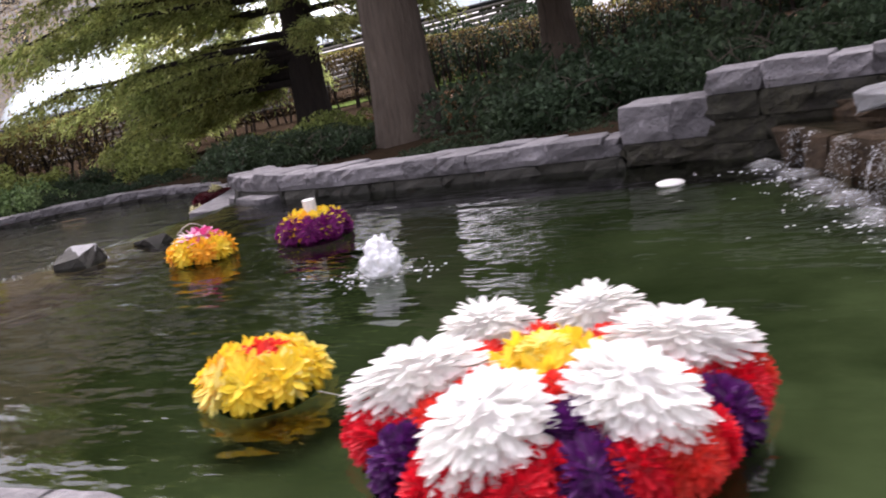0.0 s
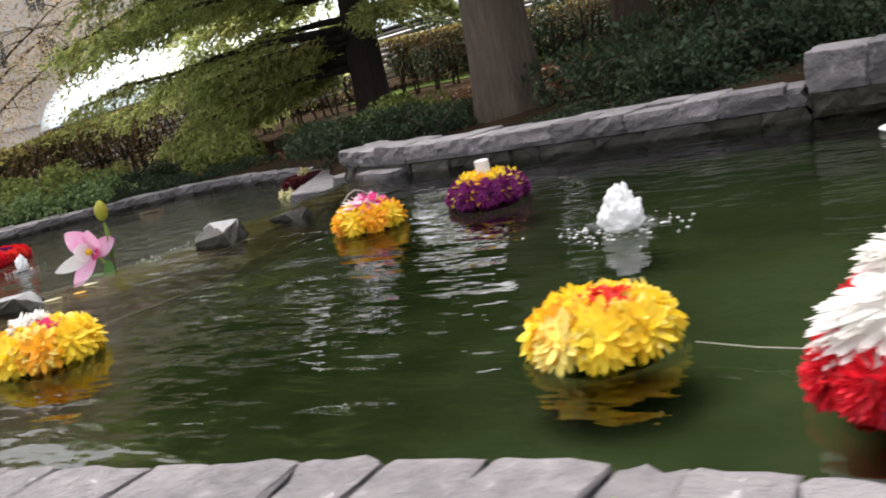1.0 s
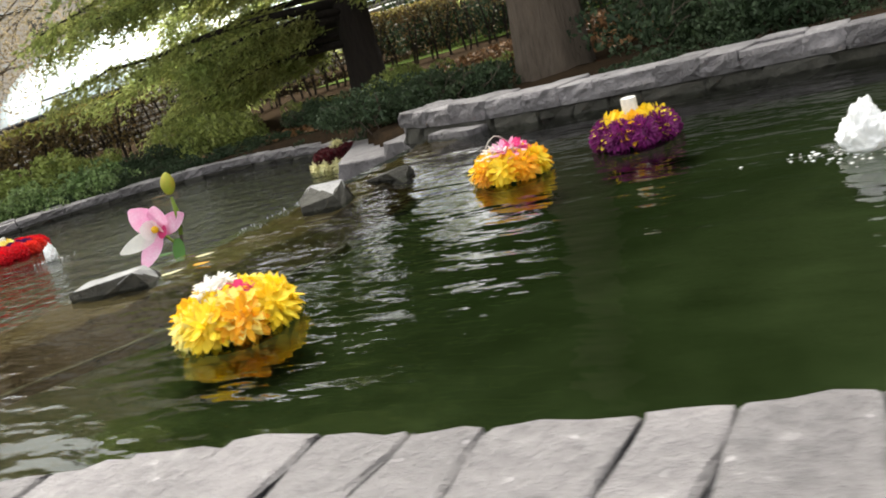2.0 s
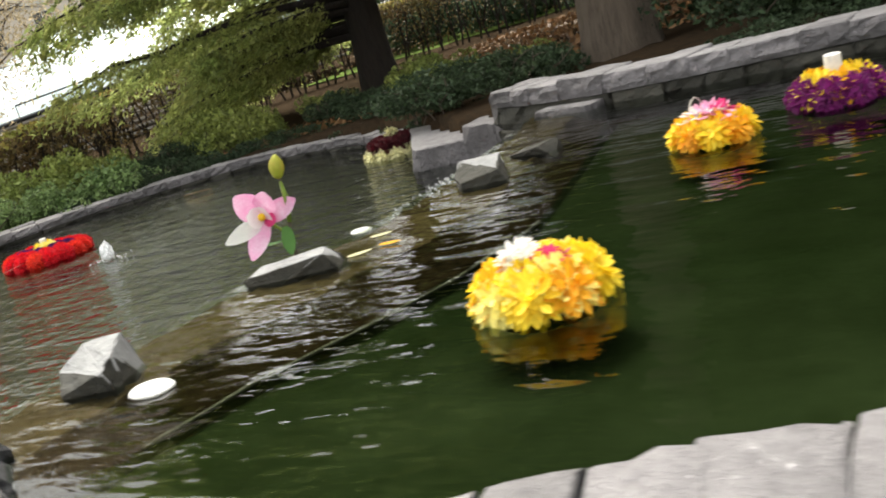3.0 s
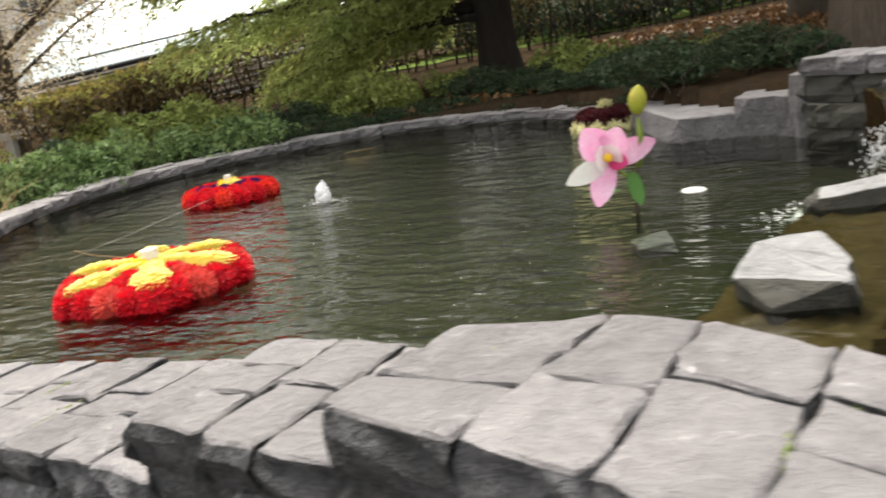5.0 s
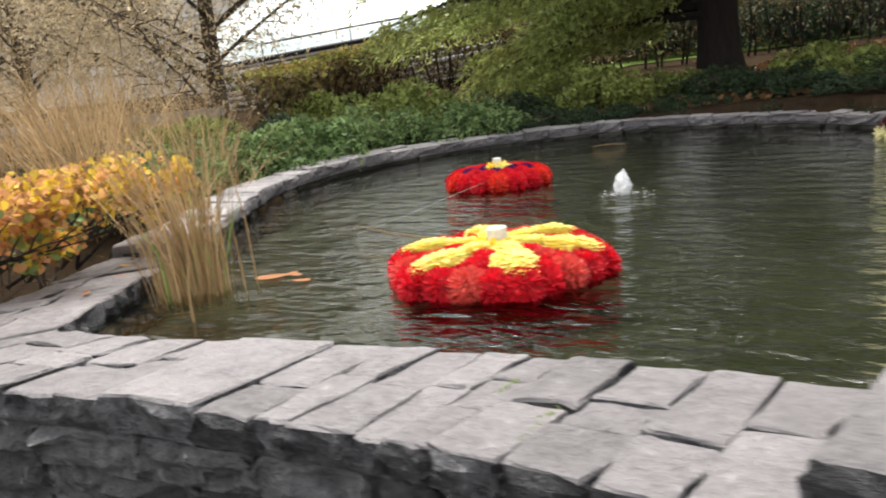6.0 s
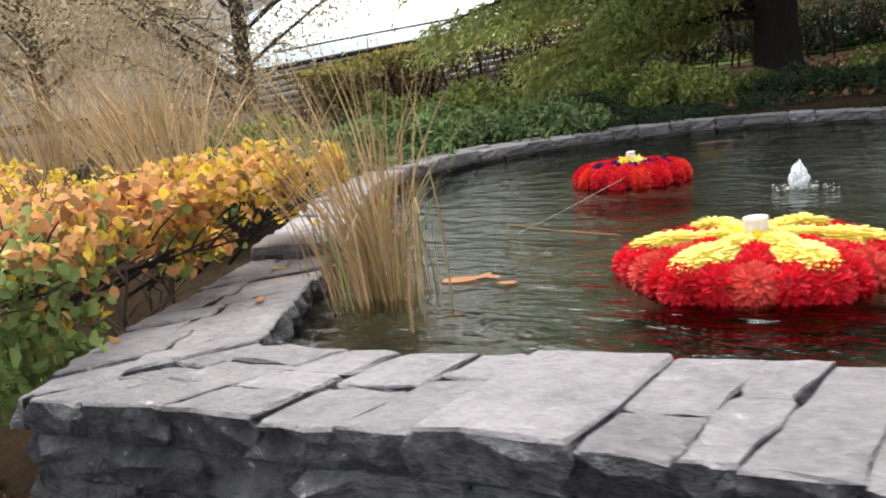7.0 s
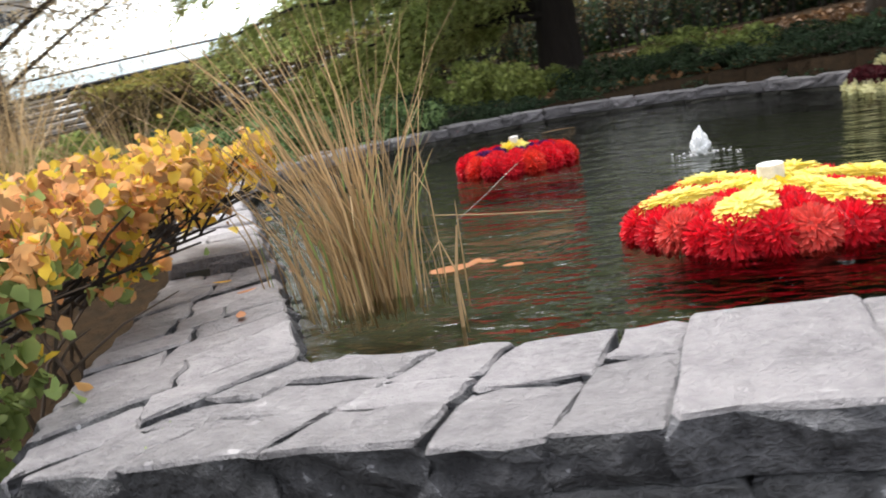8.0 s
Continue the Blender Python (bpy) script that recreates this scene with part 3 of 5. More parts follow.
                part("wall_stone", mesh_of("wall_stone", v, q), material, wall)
                u += du
            z -= hgt
    return wall


# near wall: four terraces stepping up with the ponds
cap_wall("wall_near_low", "low grey rubble wall with light rough coping stones", LOW_INNER, LOW_OUTER, 0.55, 0.10, -0.05, 11, slabs=((0.31, 0.437),), square=0.3, col=(0.11, 0.22), splits=((0.5, 0.5), (0.36, 0.64), (0.3, 0.32, 0.38), (0.62, 0.38), (0.4, 0.25, 0.35), (0.45, 0.55)))
cap_wall("wall_near_return", "grey coping wall turning along the reeds", [(-8.3, 1.13), (-8.56, 1.6), (-8.93, 2.25), (-9.35, 2.98)],
         [(-8.62, 0.56), (-8.86, 1.1), (-9.14, 1.86), (-9.6, 2.75)], 0.552, 0.10, -0.05, 12, col=(0.12, 0.22), splits=((0.5, 0.5), (0.4, 0.6), (0.36, 0.3, 0.34), (0.6, 0.4)))
cap_wall("wall_near_step", "grey coping stones one step up", MID_INNER, MID_OUTER, 0.71, 0.11, -0.05, 13, col=(0.14, 0.24), splits=((0.5, 0.5), (0.35, 0.3, 0.35)))
cap_wall("wall_near_top", "broad grey coping stones beside the sill", TOP_INNER, TOP_OUTER, 0.86, 0.12, -0.05, 14, col=(0.2, 0.34), splits=((0.4, 0.6), (0.34, 0.3, 0.36), (0.55, 0.45)))
cap_wall("wall_near_right", "pale grey coping stones beside the upper pond", RIGHT_INNER, RIGHT_OUTER, 0.90, 0.12, -0.05, 15, col=(0.12, 0.23), splits=((0.55, 0.45), (0.65, 0.35), (0.45, 0.55), (1.0,)))

# far walls
def offset(line, d):
    p = np.array(line, float)
    t = np.gradient(p, axis=0)
    t /= np.linalg.norm(t, axis=1)[:, None]
    return p + d * np.stack([-t[:, 1], t[:, 0]], 1)


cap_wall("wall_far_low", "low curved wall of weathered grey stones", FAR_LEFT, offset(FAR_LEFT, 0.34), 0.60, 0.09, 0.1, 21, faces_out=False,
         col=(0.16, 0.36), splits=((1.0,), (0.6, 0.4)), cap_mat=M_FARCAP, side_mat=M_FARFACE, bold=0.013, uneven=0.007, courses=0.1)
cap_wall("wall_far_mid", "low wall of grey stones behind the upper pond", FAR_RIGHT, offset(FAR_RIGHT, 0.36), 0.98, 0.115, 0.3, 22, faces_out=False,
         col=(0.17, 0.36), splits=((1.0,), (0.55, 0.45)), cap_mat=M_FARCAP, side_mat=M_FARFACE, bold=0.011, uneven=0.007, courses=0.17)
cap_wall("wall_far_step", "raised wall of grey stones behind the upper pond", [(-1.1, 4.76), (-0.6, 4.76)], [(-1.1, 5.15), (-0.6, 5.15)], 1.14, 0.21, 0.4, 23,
         faces_out=False, col=(0.18, 0.34), splits=((1.0,),), cap_mat=M_FARCAP, side_mat=M_FARFACE, bold=0.011, uneven=0.007, courses=0.14, inner_mat=M_DARKFACE)
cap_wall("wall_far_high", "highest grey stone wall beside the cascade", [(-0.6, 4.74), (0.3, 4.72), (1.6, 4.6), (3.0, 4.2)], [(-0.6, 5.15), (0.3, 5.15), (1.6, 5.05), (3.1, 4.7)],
         1.275, 0.13, 0.4, 24, faces_out=False, col=(0.22, 0.42), splits=((1.0,),), cap_mat=M_FARCAP, side_mat=M_FARFACE, bold=0.012, uneven=0.008, courses=0.14, inner_mat=M_DARKFACE)


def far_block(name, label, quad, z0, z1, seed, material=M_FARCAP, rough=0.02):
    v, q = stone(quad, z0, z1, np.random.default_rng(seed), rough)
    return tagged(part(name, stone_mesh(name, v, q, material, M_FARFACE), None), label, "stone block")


far_block("corner_slab", "broad flat grey slab at the lower pond's corner", [(-5.36, 5.45), (-4.98, 5.6), (-5.1, 6.75), (-6.05, 6.8)], 0.2, 0.65, 31)
far_block("wall_block", "squared grey block on the far wall", [(-5.0, 5.6), (-4.62, 5.38), (-4.5, 5.75), (-4.95, 6.0)], 0.2, 0.74, 32)
far_block("wall_block", "squared grey block on the far wall", [(-4.64, 5.36), (-4.36, 5.1), (-4.2, 5.45), (-4.5, 5.75)], 0.2, 0.87, 33)
far_block("ledge_stone", "flat wet stone at the foot of the wall", [(-4.12, 4.78), (-3.72, 4.62), (-3.66, 4.78), (-4.05, 4.95)], 0.5, 0.84, 34)


# ---- rocks ----
def rock(label, loc, size, seed, turn=0.0, points=15, material=None, name="rock", wet=0.845, corners=()):
    """A broken angular boulder: the hull of a few scattered corners, edges worn."""
    rng = np.random.default_rng(seed)
    bm = bmesh.new()
    for c in corners:
        bm.verts.new(c)
    for k in range(0 if corners else 8):
        bm.verts.new([(1 if k >> b & 1 else -1) * rng.uniform(0.42, 0.95) for b in range(3)])
    for k in range(0 if corners else points - 8):
        d = rng.normal(0, 1, 3)
        bm.verts.new(d / (np.abs(d).max() ** 0.6 * np.linalg.norm(d) ** 0.4) * rng.uniform(0.85, 1.02))
    res = bmesh.ops.convex_hull(bm, input=bm.verts[:])
    loose = [v for v in bm.verts if not v.link_faces]
    bmesh.ops.delete(bm, geom=loose, context="VERTS")
    bmesh.ops.bevel(bm, geom=bm.edges[:], offset=0.045, segments=2, affect="EDGES", profile=0.6)
    bmesh.ops.triangulate(bm, faces=bm.faces[:])
    bmesh.ops.subdivide_edges(bm, edges=[e for e in bm.edges if e.calc_length() > 0.16], cuts=3)
    for v in bm.verts:
        v.co += v.normal * (0.05 * noise.noise(v.co * 2.6 + Vector((seed, 0, 0))) + 0.03 * noise.noise(v.co * 8.0))
        layer = (v.co.z * 1.3 + 0.35 * v.co.y + 0.1 * noise.noise(v.co * 2)) * 2.2
        v.co.x *= 1 - 0.06 * (layer % 1 < 0.28)
        v.co.y *= 1 - 0.06 * (layer % 1 < 0.28)
    me = bpy.data.meshes.new(name)
    m = pose(*loc, 9, -8, turn) @ Matrix.Diagonal((*size, 1))
    for f in bm.faces:
        p = m @ f.calc_center_median()
        # wet up to a tide line; its dark also stands for shaded undersides
        f.material_index = 1 if p.z < wet + 0.02 * noise.noise(p * 14) else 0
    bm.to_mesh(me)
    bm.free()
    me.materials.append(material or M_ROCK)
    me.materials.append(M_WET_SHADED)
    ob = part(name, me, None, m=m)
    return tagged(ob, label, "rock")


rock("angular light grey boulder on the sill", (-4.31, 1.215, 0.80), (0.125, 0.125, 0.125), 42, 20, 16,
     corners=((-0.5, -0.6, -0.9), (0.85, -0.7, -0.9), (0.9, 0.8, -0.9), (-0.75, 0.8, -0.9), (-0.55, -0.55, 0.25), (0.72, -0.72, 0.5), (0.86, -0.2, 0.66), (-0.88, 0.4, 0.5), (-0.3, 0.95, 0.75), (0.75, 0.85, 0.72)))
rock("long low grey rock with a pale top on the sill", (-4.17, 2.1, 0.80), (0.22, 0.1, 0.07), 45, 18, 15)
rock("flat-topped grey rock beside the spill", (-3.84, 3.16, 0.82), (0.13, 0.14, 0.085), 43, 24, 12, wet=0.87,
     corners=((-0.9, -0.8, -0.9), (0.9, -0.9, -0.9), (0.95, 0.8, -0.9), (-0.8, 0.9, -0.9), (-0.75, -0.7, 0.45), (0.62, -0.85, 0.5), (0.85, 0.5, 0.62), (-0.55, 0.85, 0.78), (-0.9, 0.1, 0.6)))
rock("small wet grey rock near the far wall", (-3.72, 3.62, 0.80), (0.13, 0.09, 0.05), 44, -15, 12, M_WET_SHADED)
rock("low pale rock standing above the cascade", (0.32, 4.3, 1.1), (0.2, 0.12, 0.07), 46, 5, 12, wet=0)
rock("low pale rock standing above the cascade", (0.55, 3.75, 1.09), (0.16, 0.11, 0.06), 48, 45, 12, wet=0)


# ---- cascade into the upper pond ----
cascade = thing("cascade", "small waterfall over dark rock ledges into the pond", "waterfall")
rng = np.random.default_rng(51)
ledge = Line([(-0.3, 4.72), (-0.22, 4.6), (0.02, 4.22), (0.31, 3.76), (0.5, 3.35), (0.9, 2.8), (1.6, 2.1)])
foot = Line([(-0.38, 4.66), (-0.3, 4.53), (-0.04, 4.12), (0.2, 3.6), (0.37, 3.2), (0.8, 2.7), (1.5, 2.03)])
for k in range(11):
    a, b = ledge.at(k / 11), ledge.at((k + 1) / 11)
    d = np.array([0.8, 0.6])
    v, q = stone([a, b, b + 0.5 * d, a + 0.5 * d], 0.5, 0.955 + rng.normal(0, 0.015), rng, 0.03)
    part("ledge_stone", mesh_of("ledge_stone", v, q), M_LEDGE, cascade, "wet brown ledge stone")
for k in range(6):
    a, b = ledge.at(0.05 + 0.11 * k) + (0.2, 0.17), ledge.at(0.05 + 0.11 * (k + 1)) + (0.2, 0.17)
    v, q = stone([a, b, b + 0.45 * d, a + 0.45 * d], 0.9, 1.045 + rng.normal(0, 0.012), rng, 0.03)
    part("ledge_stone", mesh_of("ledge_stone", v, q), M_LEDGE, cascade, "wet brown ledge stone")
upper = sheet("water_top", [tuple(ledge.at(u) + (0.03, 0.02)) for u in np.linspace(0, 1, 8)] + [(3.2, 3.0), (2.6, 4.6), (-0.1, 4.75)], 0.968, M_WATER2, "thin sheet of water above the cascade")
sheet("pond_floor_top", [tuple(ledge.at(u) + (0.3, 0.2)) for u in np.linspace(0, 1, 8)] + [(3.2, 3.0), (2.6, 4.6), (0.0, 4.75)], 0.945, M_LEDGE, "brown stony bed above the cascade")


def stream(a, b, z0, z1, width, rng):
    """A falling ribbon of water, bulging forward."""
    along = np.array(b) - np.array(a)
    side = np.array([-along[1], along[0]])
    side = side / (np.linalg.norm(side) + 1e-9)
    verts, faces = [], []
    for k in range(7):
        t = k / 6
        c = np.array(a) + along * (t ** 0.6)
        z = z1 + (z0 - z1) * t ** 1.7
        for j in (-1, -0.4, 0.4, 1):
            p = c + side * j * width * (0.5 + 0.15 * math.sin(5 * t + j)) + rng.normal(0, 0.0025, 2)
            verts.append((*p, z + rng.normal(0, 0.003) + (0.003 if abs(j) < 0.5 else 0)))
    for k in range(6):
        for j in range(3):
            faces.append((k * 4 + j, k * 4 + j + 1, k * 4 + j + 5, k * 4 + j + 4))
    return verts, faces


def falling(a, b, z0, z1, count, seed, size, wide):
    """Broken drops strewn down a fall."""
    rng = np.random.default_rng(seed)
    pieces = []
    for _ in range(count):
        t = rng.uniform(0, 1)
        c = np.array([*(np.array(a) + (np.array(b) - np.array(a)) * t ** 0.6 + rng.normal(0, wide, 2)), z1 + (z0 - z1) * t ** 1.7])
        s = size * rng.uniform(0.4, 1.5)
        v = [c + s * np.array(d) * (0.8, 0.8, 2.2) for d in ((1, 0, 0), (0, 1, 0), (-1, 0, 0), (0, -1, 0), (0, 0, 1), (0, 0, -1))]
        pieces.append((v, [(0, 1, 4), (1, 2, 4), (2, 3, 4), (3, 0, 4), (1, 0, 5), (2, 1, 5), (3, 2, 5), (0, 3, 5)]))
    return join(pieces)


def froth_patch(cx, cy, z, rx, ry, count, seed, size=0.012):
    """Bubbles and thrown drops lying on the water."""
    rng = np.random.default_rng(seed)
    pieces = []
    for _ in range(count):
        r = abs(rng.normal(0, 0.55))
        t = rng.uniform(0, 2 * math.pi)
        s = size * rng.uniform(0.4, 1.6)
        c = np.array([cx + rx * r * math.cos(t), cy + ry * r * math.sin(t), z + abs(rng.normal(0, 0.35)) * size * max(0.3, 1.6 - r)])
        v = [c + s * np.array(d) * (1.5, 1.5, 0.55) for d in ((1, 0, 0), (0, 1, 0), (-1, 0, 0), (0, -1, 0), (0, 0, 1), (0, 0, -1))]
        pieces.append((v, [(0, 1, 4), (1, 2, 4), (2, 3, 4), (3, 0, 4), (1, 0, 5), (2, 1, 5), (3, 2, 5), (0, 3, 5)]))
    return join(pieces)


def foam_mound(rx, ry, tall, seed):
    """A low ragged mound of foam over an ellipse."""
    verts, faces = [], []
    nr, na = 9, 26
    for i in range(nr):
        r = (i + 0.15) / (nr - 0.85)
        for j in range(na):
            a = 2 * math.pi * j / na
            n_ = noise.fractal(Vector((2.2 * r * math.cos(a), 2.2 * r * math.sin(a), seed)), 1.0, 2.0, 4)
            verts.append((rx * r * math.cos(a), ry * r * math.sin(a), max(0.0, tall * (1 - r) ** 1.3 * (1 + 0.9 * n_)) + 0.004))
    for i in range(nr - 1):
        for j in range(na):
            faces.append((i * na + j, i * na + (j + 1) % na, (i + 1) * na + (j + 1) % na, (i + 1) * na + j))
    faces.append(tuple(range(na))[::-1])
    return mesh_of("foam", verts, faces, True)


for k in range(12):
    u = 0.1 + 0.6 * (k + rng.uniform(0.0, 1.0)) / 12
    a, b = ledge.at(u) + (0.01, 0.01), foot.at(u) * 0.6 + ledge.at(u) * 0.4
    if k % 3 == 1:
        v, q = stream(a, b, W1, 0.966, 0.009, rng)
        part("water_stream", mesh_of("water_stream", v, q, True), M_VEIL, cascade, "white falling water")
    v, q = falling(a, b, W1, 0.966, 130, 130 + k, 0.0014, 0.02)
    part("spray", mesh_of("spray", v, q), M_FROTH, cascade, "white broken spray", kind="stuff")
for k, u in enumerate((0.1, 0.2, 0.3, 0.4, 0.5, 0.6, 0.7, 0.8)):
    c = foot.at(u) - (0.05, 0.04)
    part("foam", foam_mound(0.28, 0.17, 0.035, 60.3 + k), M_MIST, cascade, "soft white foam", pose(*c, W1, 0, 0, -60 + 12 * math.sin(3 * k)))
    v, q = froth_patch(c[0] - 0.05, c[1] - 0.04, W1, 0.24, 0.15, 40, 60 + k, 0.003)
    part("foam", mesh_of("foam", v, q), M_FROTH, cascade, "white splashing foam", kind="stuff")


# spill from the upper pond over the sill
spill = thing("spill", "thin white overflow running off the sill", "overflow")
for k, (x, y) in enumerate(((-4.1, 3.12), (-4.1, 3.3), (-4.1, 3.48), (-4.12, 2.9))):
    v, q = stream((x + 0.03, y), (x - 0.06, y + 0.02), W2, W1 + 0.004, 0.06, rng)
    part("water_stream", mesh_of("water_stream", v, q, True), M_VEIL, spill, "white falling water")
    v, q = falling((x + 0.02, y), (x - 0.08, y + 0.02), W2, W1, 90, 95 + k, 0.0035, 0.035)
    part("spray", mesh_of("spray", v, q), M_FROTH, spill, "white broken spray", kind="stuff")
part("foam", foam_mound(0.3, 0.26, 0.03, 71.5), M_MIST, spill, "soft white foam", pose(-4.3, 3.4, W2, 0, 0, 15))
v, q = froth_patch(-4.45, 3.25, W2, 0.24, 0.32, 160, 71, 0.004)
part("foam", mesh_of("foam", v, q), M_FROTH, spill, "scattered bubbles", kind="stuff")


# ---- fountain jets ----
def jet(label, x, y, z, tall, wide, seed):
    rng = np.random.default_rng(seed)
    t = thing("fountain_jet", label, "fountain", pose(x, y, z), "pond fountains")
    bm = bmesh.new()
    bmesh.ops.create_icosphere(bm, subdivisions=5, radius=1.0)
    for v in bm.verts:
        h = (v.co.z + 1) / 2
        r = wide * (1.0 - 0.62 * h ** 1.1)
        n_ = noise.fractal(v.co * 1.9 + Vector((seed, 0, 0)), 1.0, 2.0, 3)
        n2 = noise.noise(v.co * 7 + Vector((0, seed, 0)))
        v.co = Vector((v.co.x * r * (1 + 0.26 * n_ + 0.08 * n2), v.co.y * r * (1 + 0.26 * n_ + 0.08 * n2), h * tall * (1 + 0.2 * n_ + 0.08 * n2) - 0.01))
    me = bpy.data.meshes.new("water_column")
    bm.to_mesh(me)
    bm.free()
    me.polygons.foreach_set("use_smooth", [True] * len(me.polygons))
    part("water_column", me, M_FROTH, t, "white frothing water column")
    part("foam", foam_mound(wide * 2.3, wide * 2.0, tall * 0.3, seed + 0.4), M_MIST, t, "soft white foam")
    v, q = froth_patch(0, 0, 0.002, wide * 2.4, wide * 2.0, 150, seed + 1, 0.0035)
    part("foam", mesh_of("foam", v, q), M_FROTH, t, "ring of drops and bubbles", kind="stuff")
    return t


jet("white bubbling fountain jet in the upper pond", -1.40, 2.70, W1, 0.16, 0.1, 81)
jet("small white fountain jet in the lower pond", -7.45, 4.26, W2, 0.14, 0.062, 87)


# ---- flowers ----
def head_mesh(name, material, seed, base, length, width, step, lifts, unruly, tip):
    """A bloom of unit radius: petals laid like shingles over a dome, lifting towards the rim."""
    rng = np.random.default_rng(seed)
    verts, faces = [], []
    th = 4.0
    while th < 112:
        a = radians(th)
        count = max(3, int(2 * math.pi * base * math.sin(a) / (width * 0.72)))
        lift0 = lifts[0] + (lifts[1] - lifts[0]) * (th / 112) ** 1.2
        for k in range(count):
            t = 2 * math.pi * (k + rng.uniform(-0.35, 0.35)) / count + th
            b_ = a + radians(rng.normal(0, step * 0.25))
            nrm = np.array([math.cos(t) * math.sin(b_), math.sin(t) * math.sin(b_), math.cos(b_)])
            tan = np.array([math.cos(t) * math.cos(b_), math.sin(t) * math.cos(b_), -math.sin(b_)])
            e = radians(lift0 + rng.normal(0, unruly))
            out = tan * math.cos(e) + nrm * math.sin(e)
            up = nrm * math.cos(e) - tan * math.sin(e)
            side = np.array([-math.sin(t), math.cos(t), 0.0]) + up * rng.normal(0, 0.02 * unruly)
            L = length * rng.uniform(0.82, 1.12)
            w = width * 0.5 * rng.uniform(0.85, 1.15)
            o = len(verts)
            for f, s, c in ((0.0, 0.5, 0.0), (0.45, 1.0, 0.05), (0.82, tip, 0.09)):
                p = nrm * base * 0.97 + out * L * f + up * c * L
                verts += [p - side * w * s + up * 0.1 * w, p - up * 0.25 * w, p + side * w * s + up * 0.1 * w]
            verts.append(nrm * base * 0.97 + out * L + up * 0.1 * L)
            for r in (0, 3):
                faces += [(o + r, o + r + 1, o + r + 4, o + r + 3), (o + r + 1, o + r + 2, o + r + 5, o + r + 4)]
            faces += [(o + 6, o + 7, o + 9), (o + 7, o + 8, o + 9)]
        th += step
    o = len(verts)
    for i in range(7):
        for j in range(16):
            a, t = radians(2 + 19 * i), 2 * math.pi * j / 16
            verts.append(np.array([math.cos(t) * math.sin(a), math.sin(t) * math.sin(a), math.cos(a)]) * base)
    faces += [(o + i * 16 + j, o + i * 16 + (j + 1) % 16, o + (i + 1) * 16 + (j + 1) % 16, o + (i + 1) * 16 + j) for i in range(6) for j in range(16)]
    me = mesh_of(name, verts, faces)
    me.materials.append(material)
    return me


MUM = (0.7, 0.42, 0.18, 11, (30, 78), 12, 0.8)
POM = (0.66, 0.42, 0.1, 9, (48, 80), 38, 1.0)
LILY = (0.5, 0.62, 0.3, 19, (40, 78), 20, 0.6)
H = {}
for key, form, material in (("white", MUM, M_WHITE), ("red", POM, M_RED), ("orangered", POM, M_ORANGERED), ("coral", POM, M_CORAL),
                            ("lemon", MUM, M_LEMON), ("yellow", LILY, M_YELLOW), ("amber", LILY, M_AMBER), ("purple", POM, M_PURPLE),
                            ("plum", POM, M_MAGENTA), ("maroon", POM, M_MAROON), ("cream", LILY, M_CREAM), ("pink", LILY, M_PINK),
                            ("pinkdeep", LILY, M_PINKDEEP), ("redlily", LILY, M_ORANGERED), ("whitelily", LILY, M_WHITE), ("lemonlily", LILY, M_LEMON)):
    H[key] = [head_mesh("flower_head", material, 100 + 7 * k + len(key), *form) for k in range(2)]
SAY = {"white": "white chrysanthemum bloom", "red": "crimson pompon bloom", "orangered": "orange-red pompon bloom", "coral": "coral pompon bloom",
       "lemon": "lemon-yellow chrysanthemum bloom", "yellow": "golden yellow bloom", "amber": "amber bloom", "purple": "dark purple bloom", "plum": "plum purple bloom",
       "maroon": "dark maroon bloom", "cream": "cream bloom", "pink": "pink bloom", "pinkdeep": "deep pink bloom", "redlily": "orange-red bloom",
       "whitelily": "white bloom", "lemonlily": "lemon-yellow bloom"}


def bloom(owner, key, x, y, z, r, lean=0.0, toward=0.0, flat=0.8, seed=0):
    """A flower head of radius r that leans by degrees toward a heading."""
    rng = random.Random(seed * 77 + int(1000 * x) + int(2000 * y))
    m = pose(x, y, z, 0, 0, toward) @ pose(0, 0, 0, 0, lean, 0) @ pose(0, 0, 0, 0, 0, rng.uniform(0, 360)) @ Matrix.Diagonal((r, r, r * flat, 1))
    return part("flower_head", H[key][rng.randrange(2)], None, owner, SAY[key], m)


def candle(owner, x, y, z, r, h):
    bm = bmesh.new()
    bmesh.ops.create_cone(bm, cap_ends=True, segments=24, radius1=r, radius2=r * 0.97, depth=h)
    for f in [f for f in bm.faces if f.normal.z > 0.9]:
        res = bmesh.ops.inset_region(bm, faces=[f], thickness=r * 0.22, depth=-h * 0.08)
    bmesh.ops.bevel(bm, geom=[e for e in bm.edges if e.calc_length() < r], offset=r * 0.03, segments=1, affect="EDGES")
    return part("candle", bm, M_WAX, owner, "short white wax candle", pose(x, y, z + h / 2, 2, -3, 0))


def float_base(owner, r, h):
    bm = bmesh.new()
    bmesh.ops.create_cone(bm, cap_ends=True, segments=28, radius1=r * 0.93, radius2=r, depth=h)
    bmesh.ops.bevel(bm, geom=[e for e in bm.edges], offset=h * 0.12, segments=1, affect="EDGES")
    return part("float_disc", bm, M_FOAMBASE, owner, "dark green floating foam disc", pose(0, 0, h / 2 - 0.03))


def ring(n, r, start=0.0):
    for k in range(n):
        a = start + 360 * k / n
        yield a, r * math.cos(radians(a)), r * math.sin(radians(a))


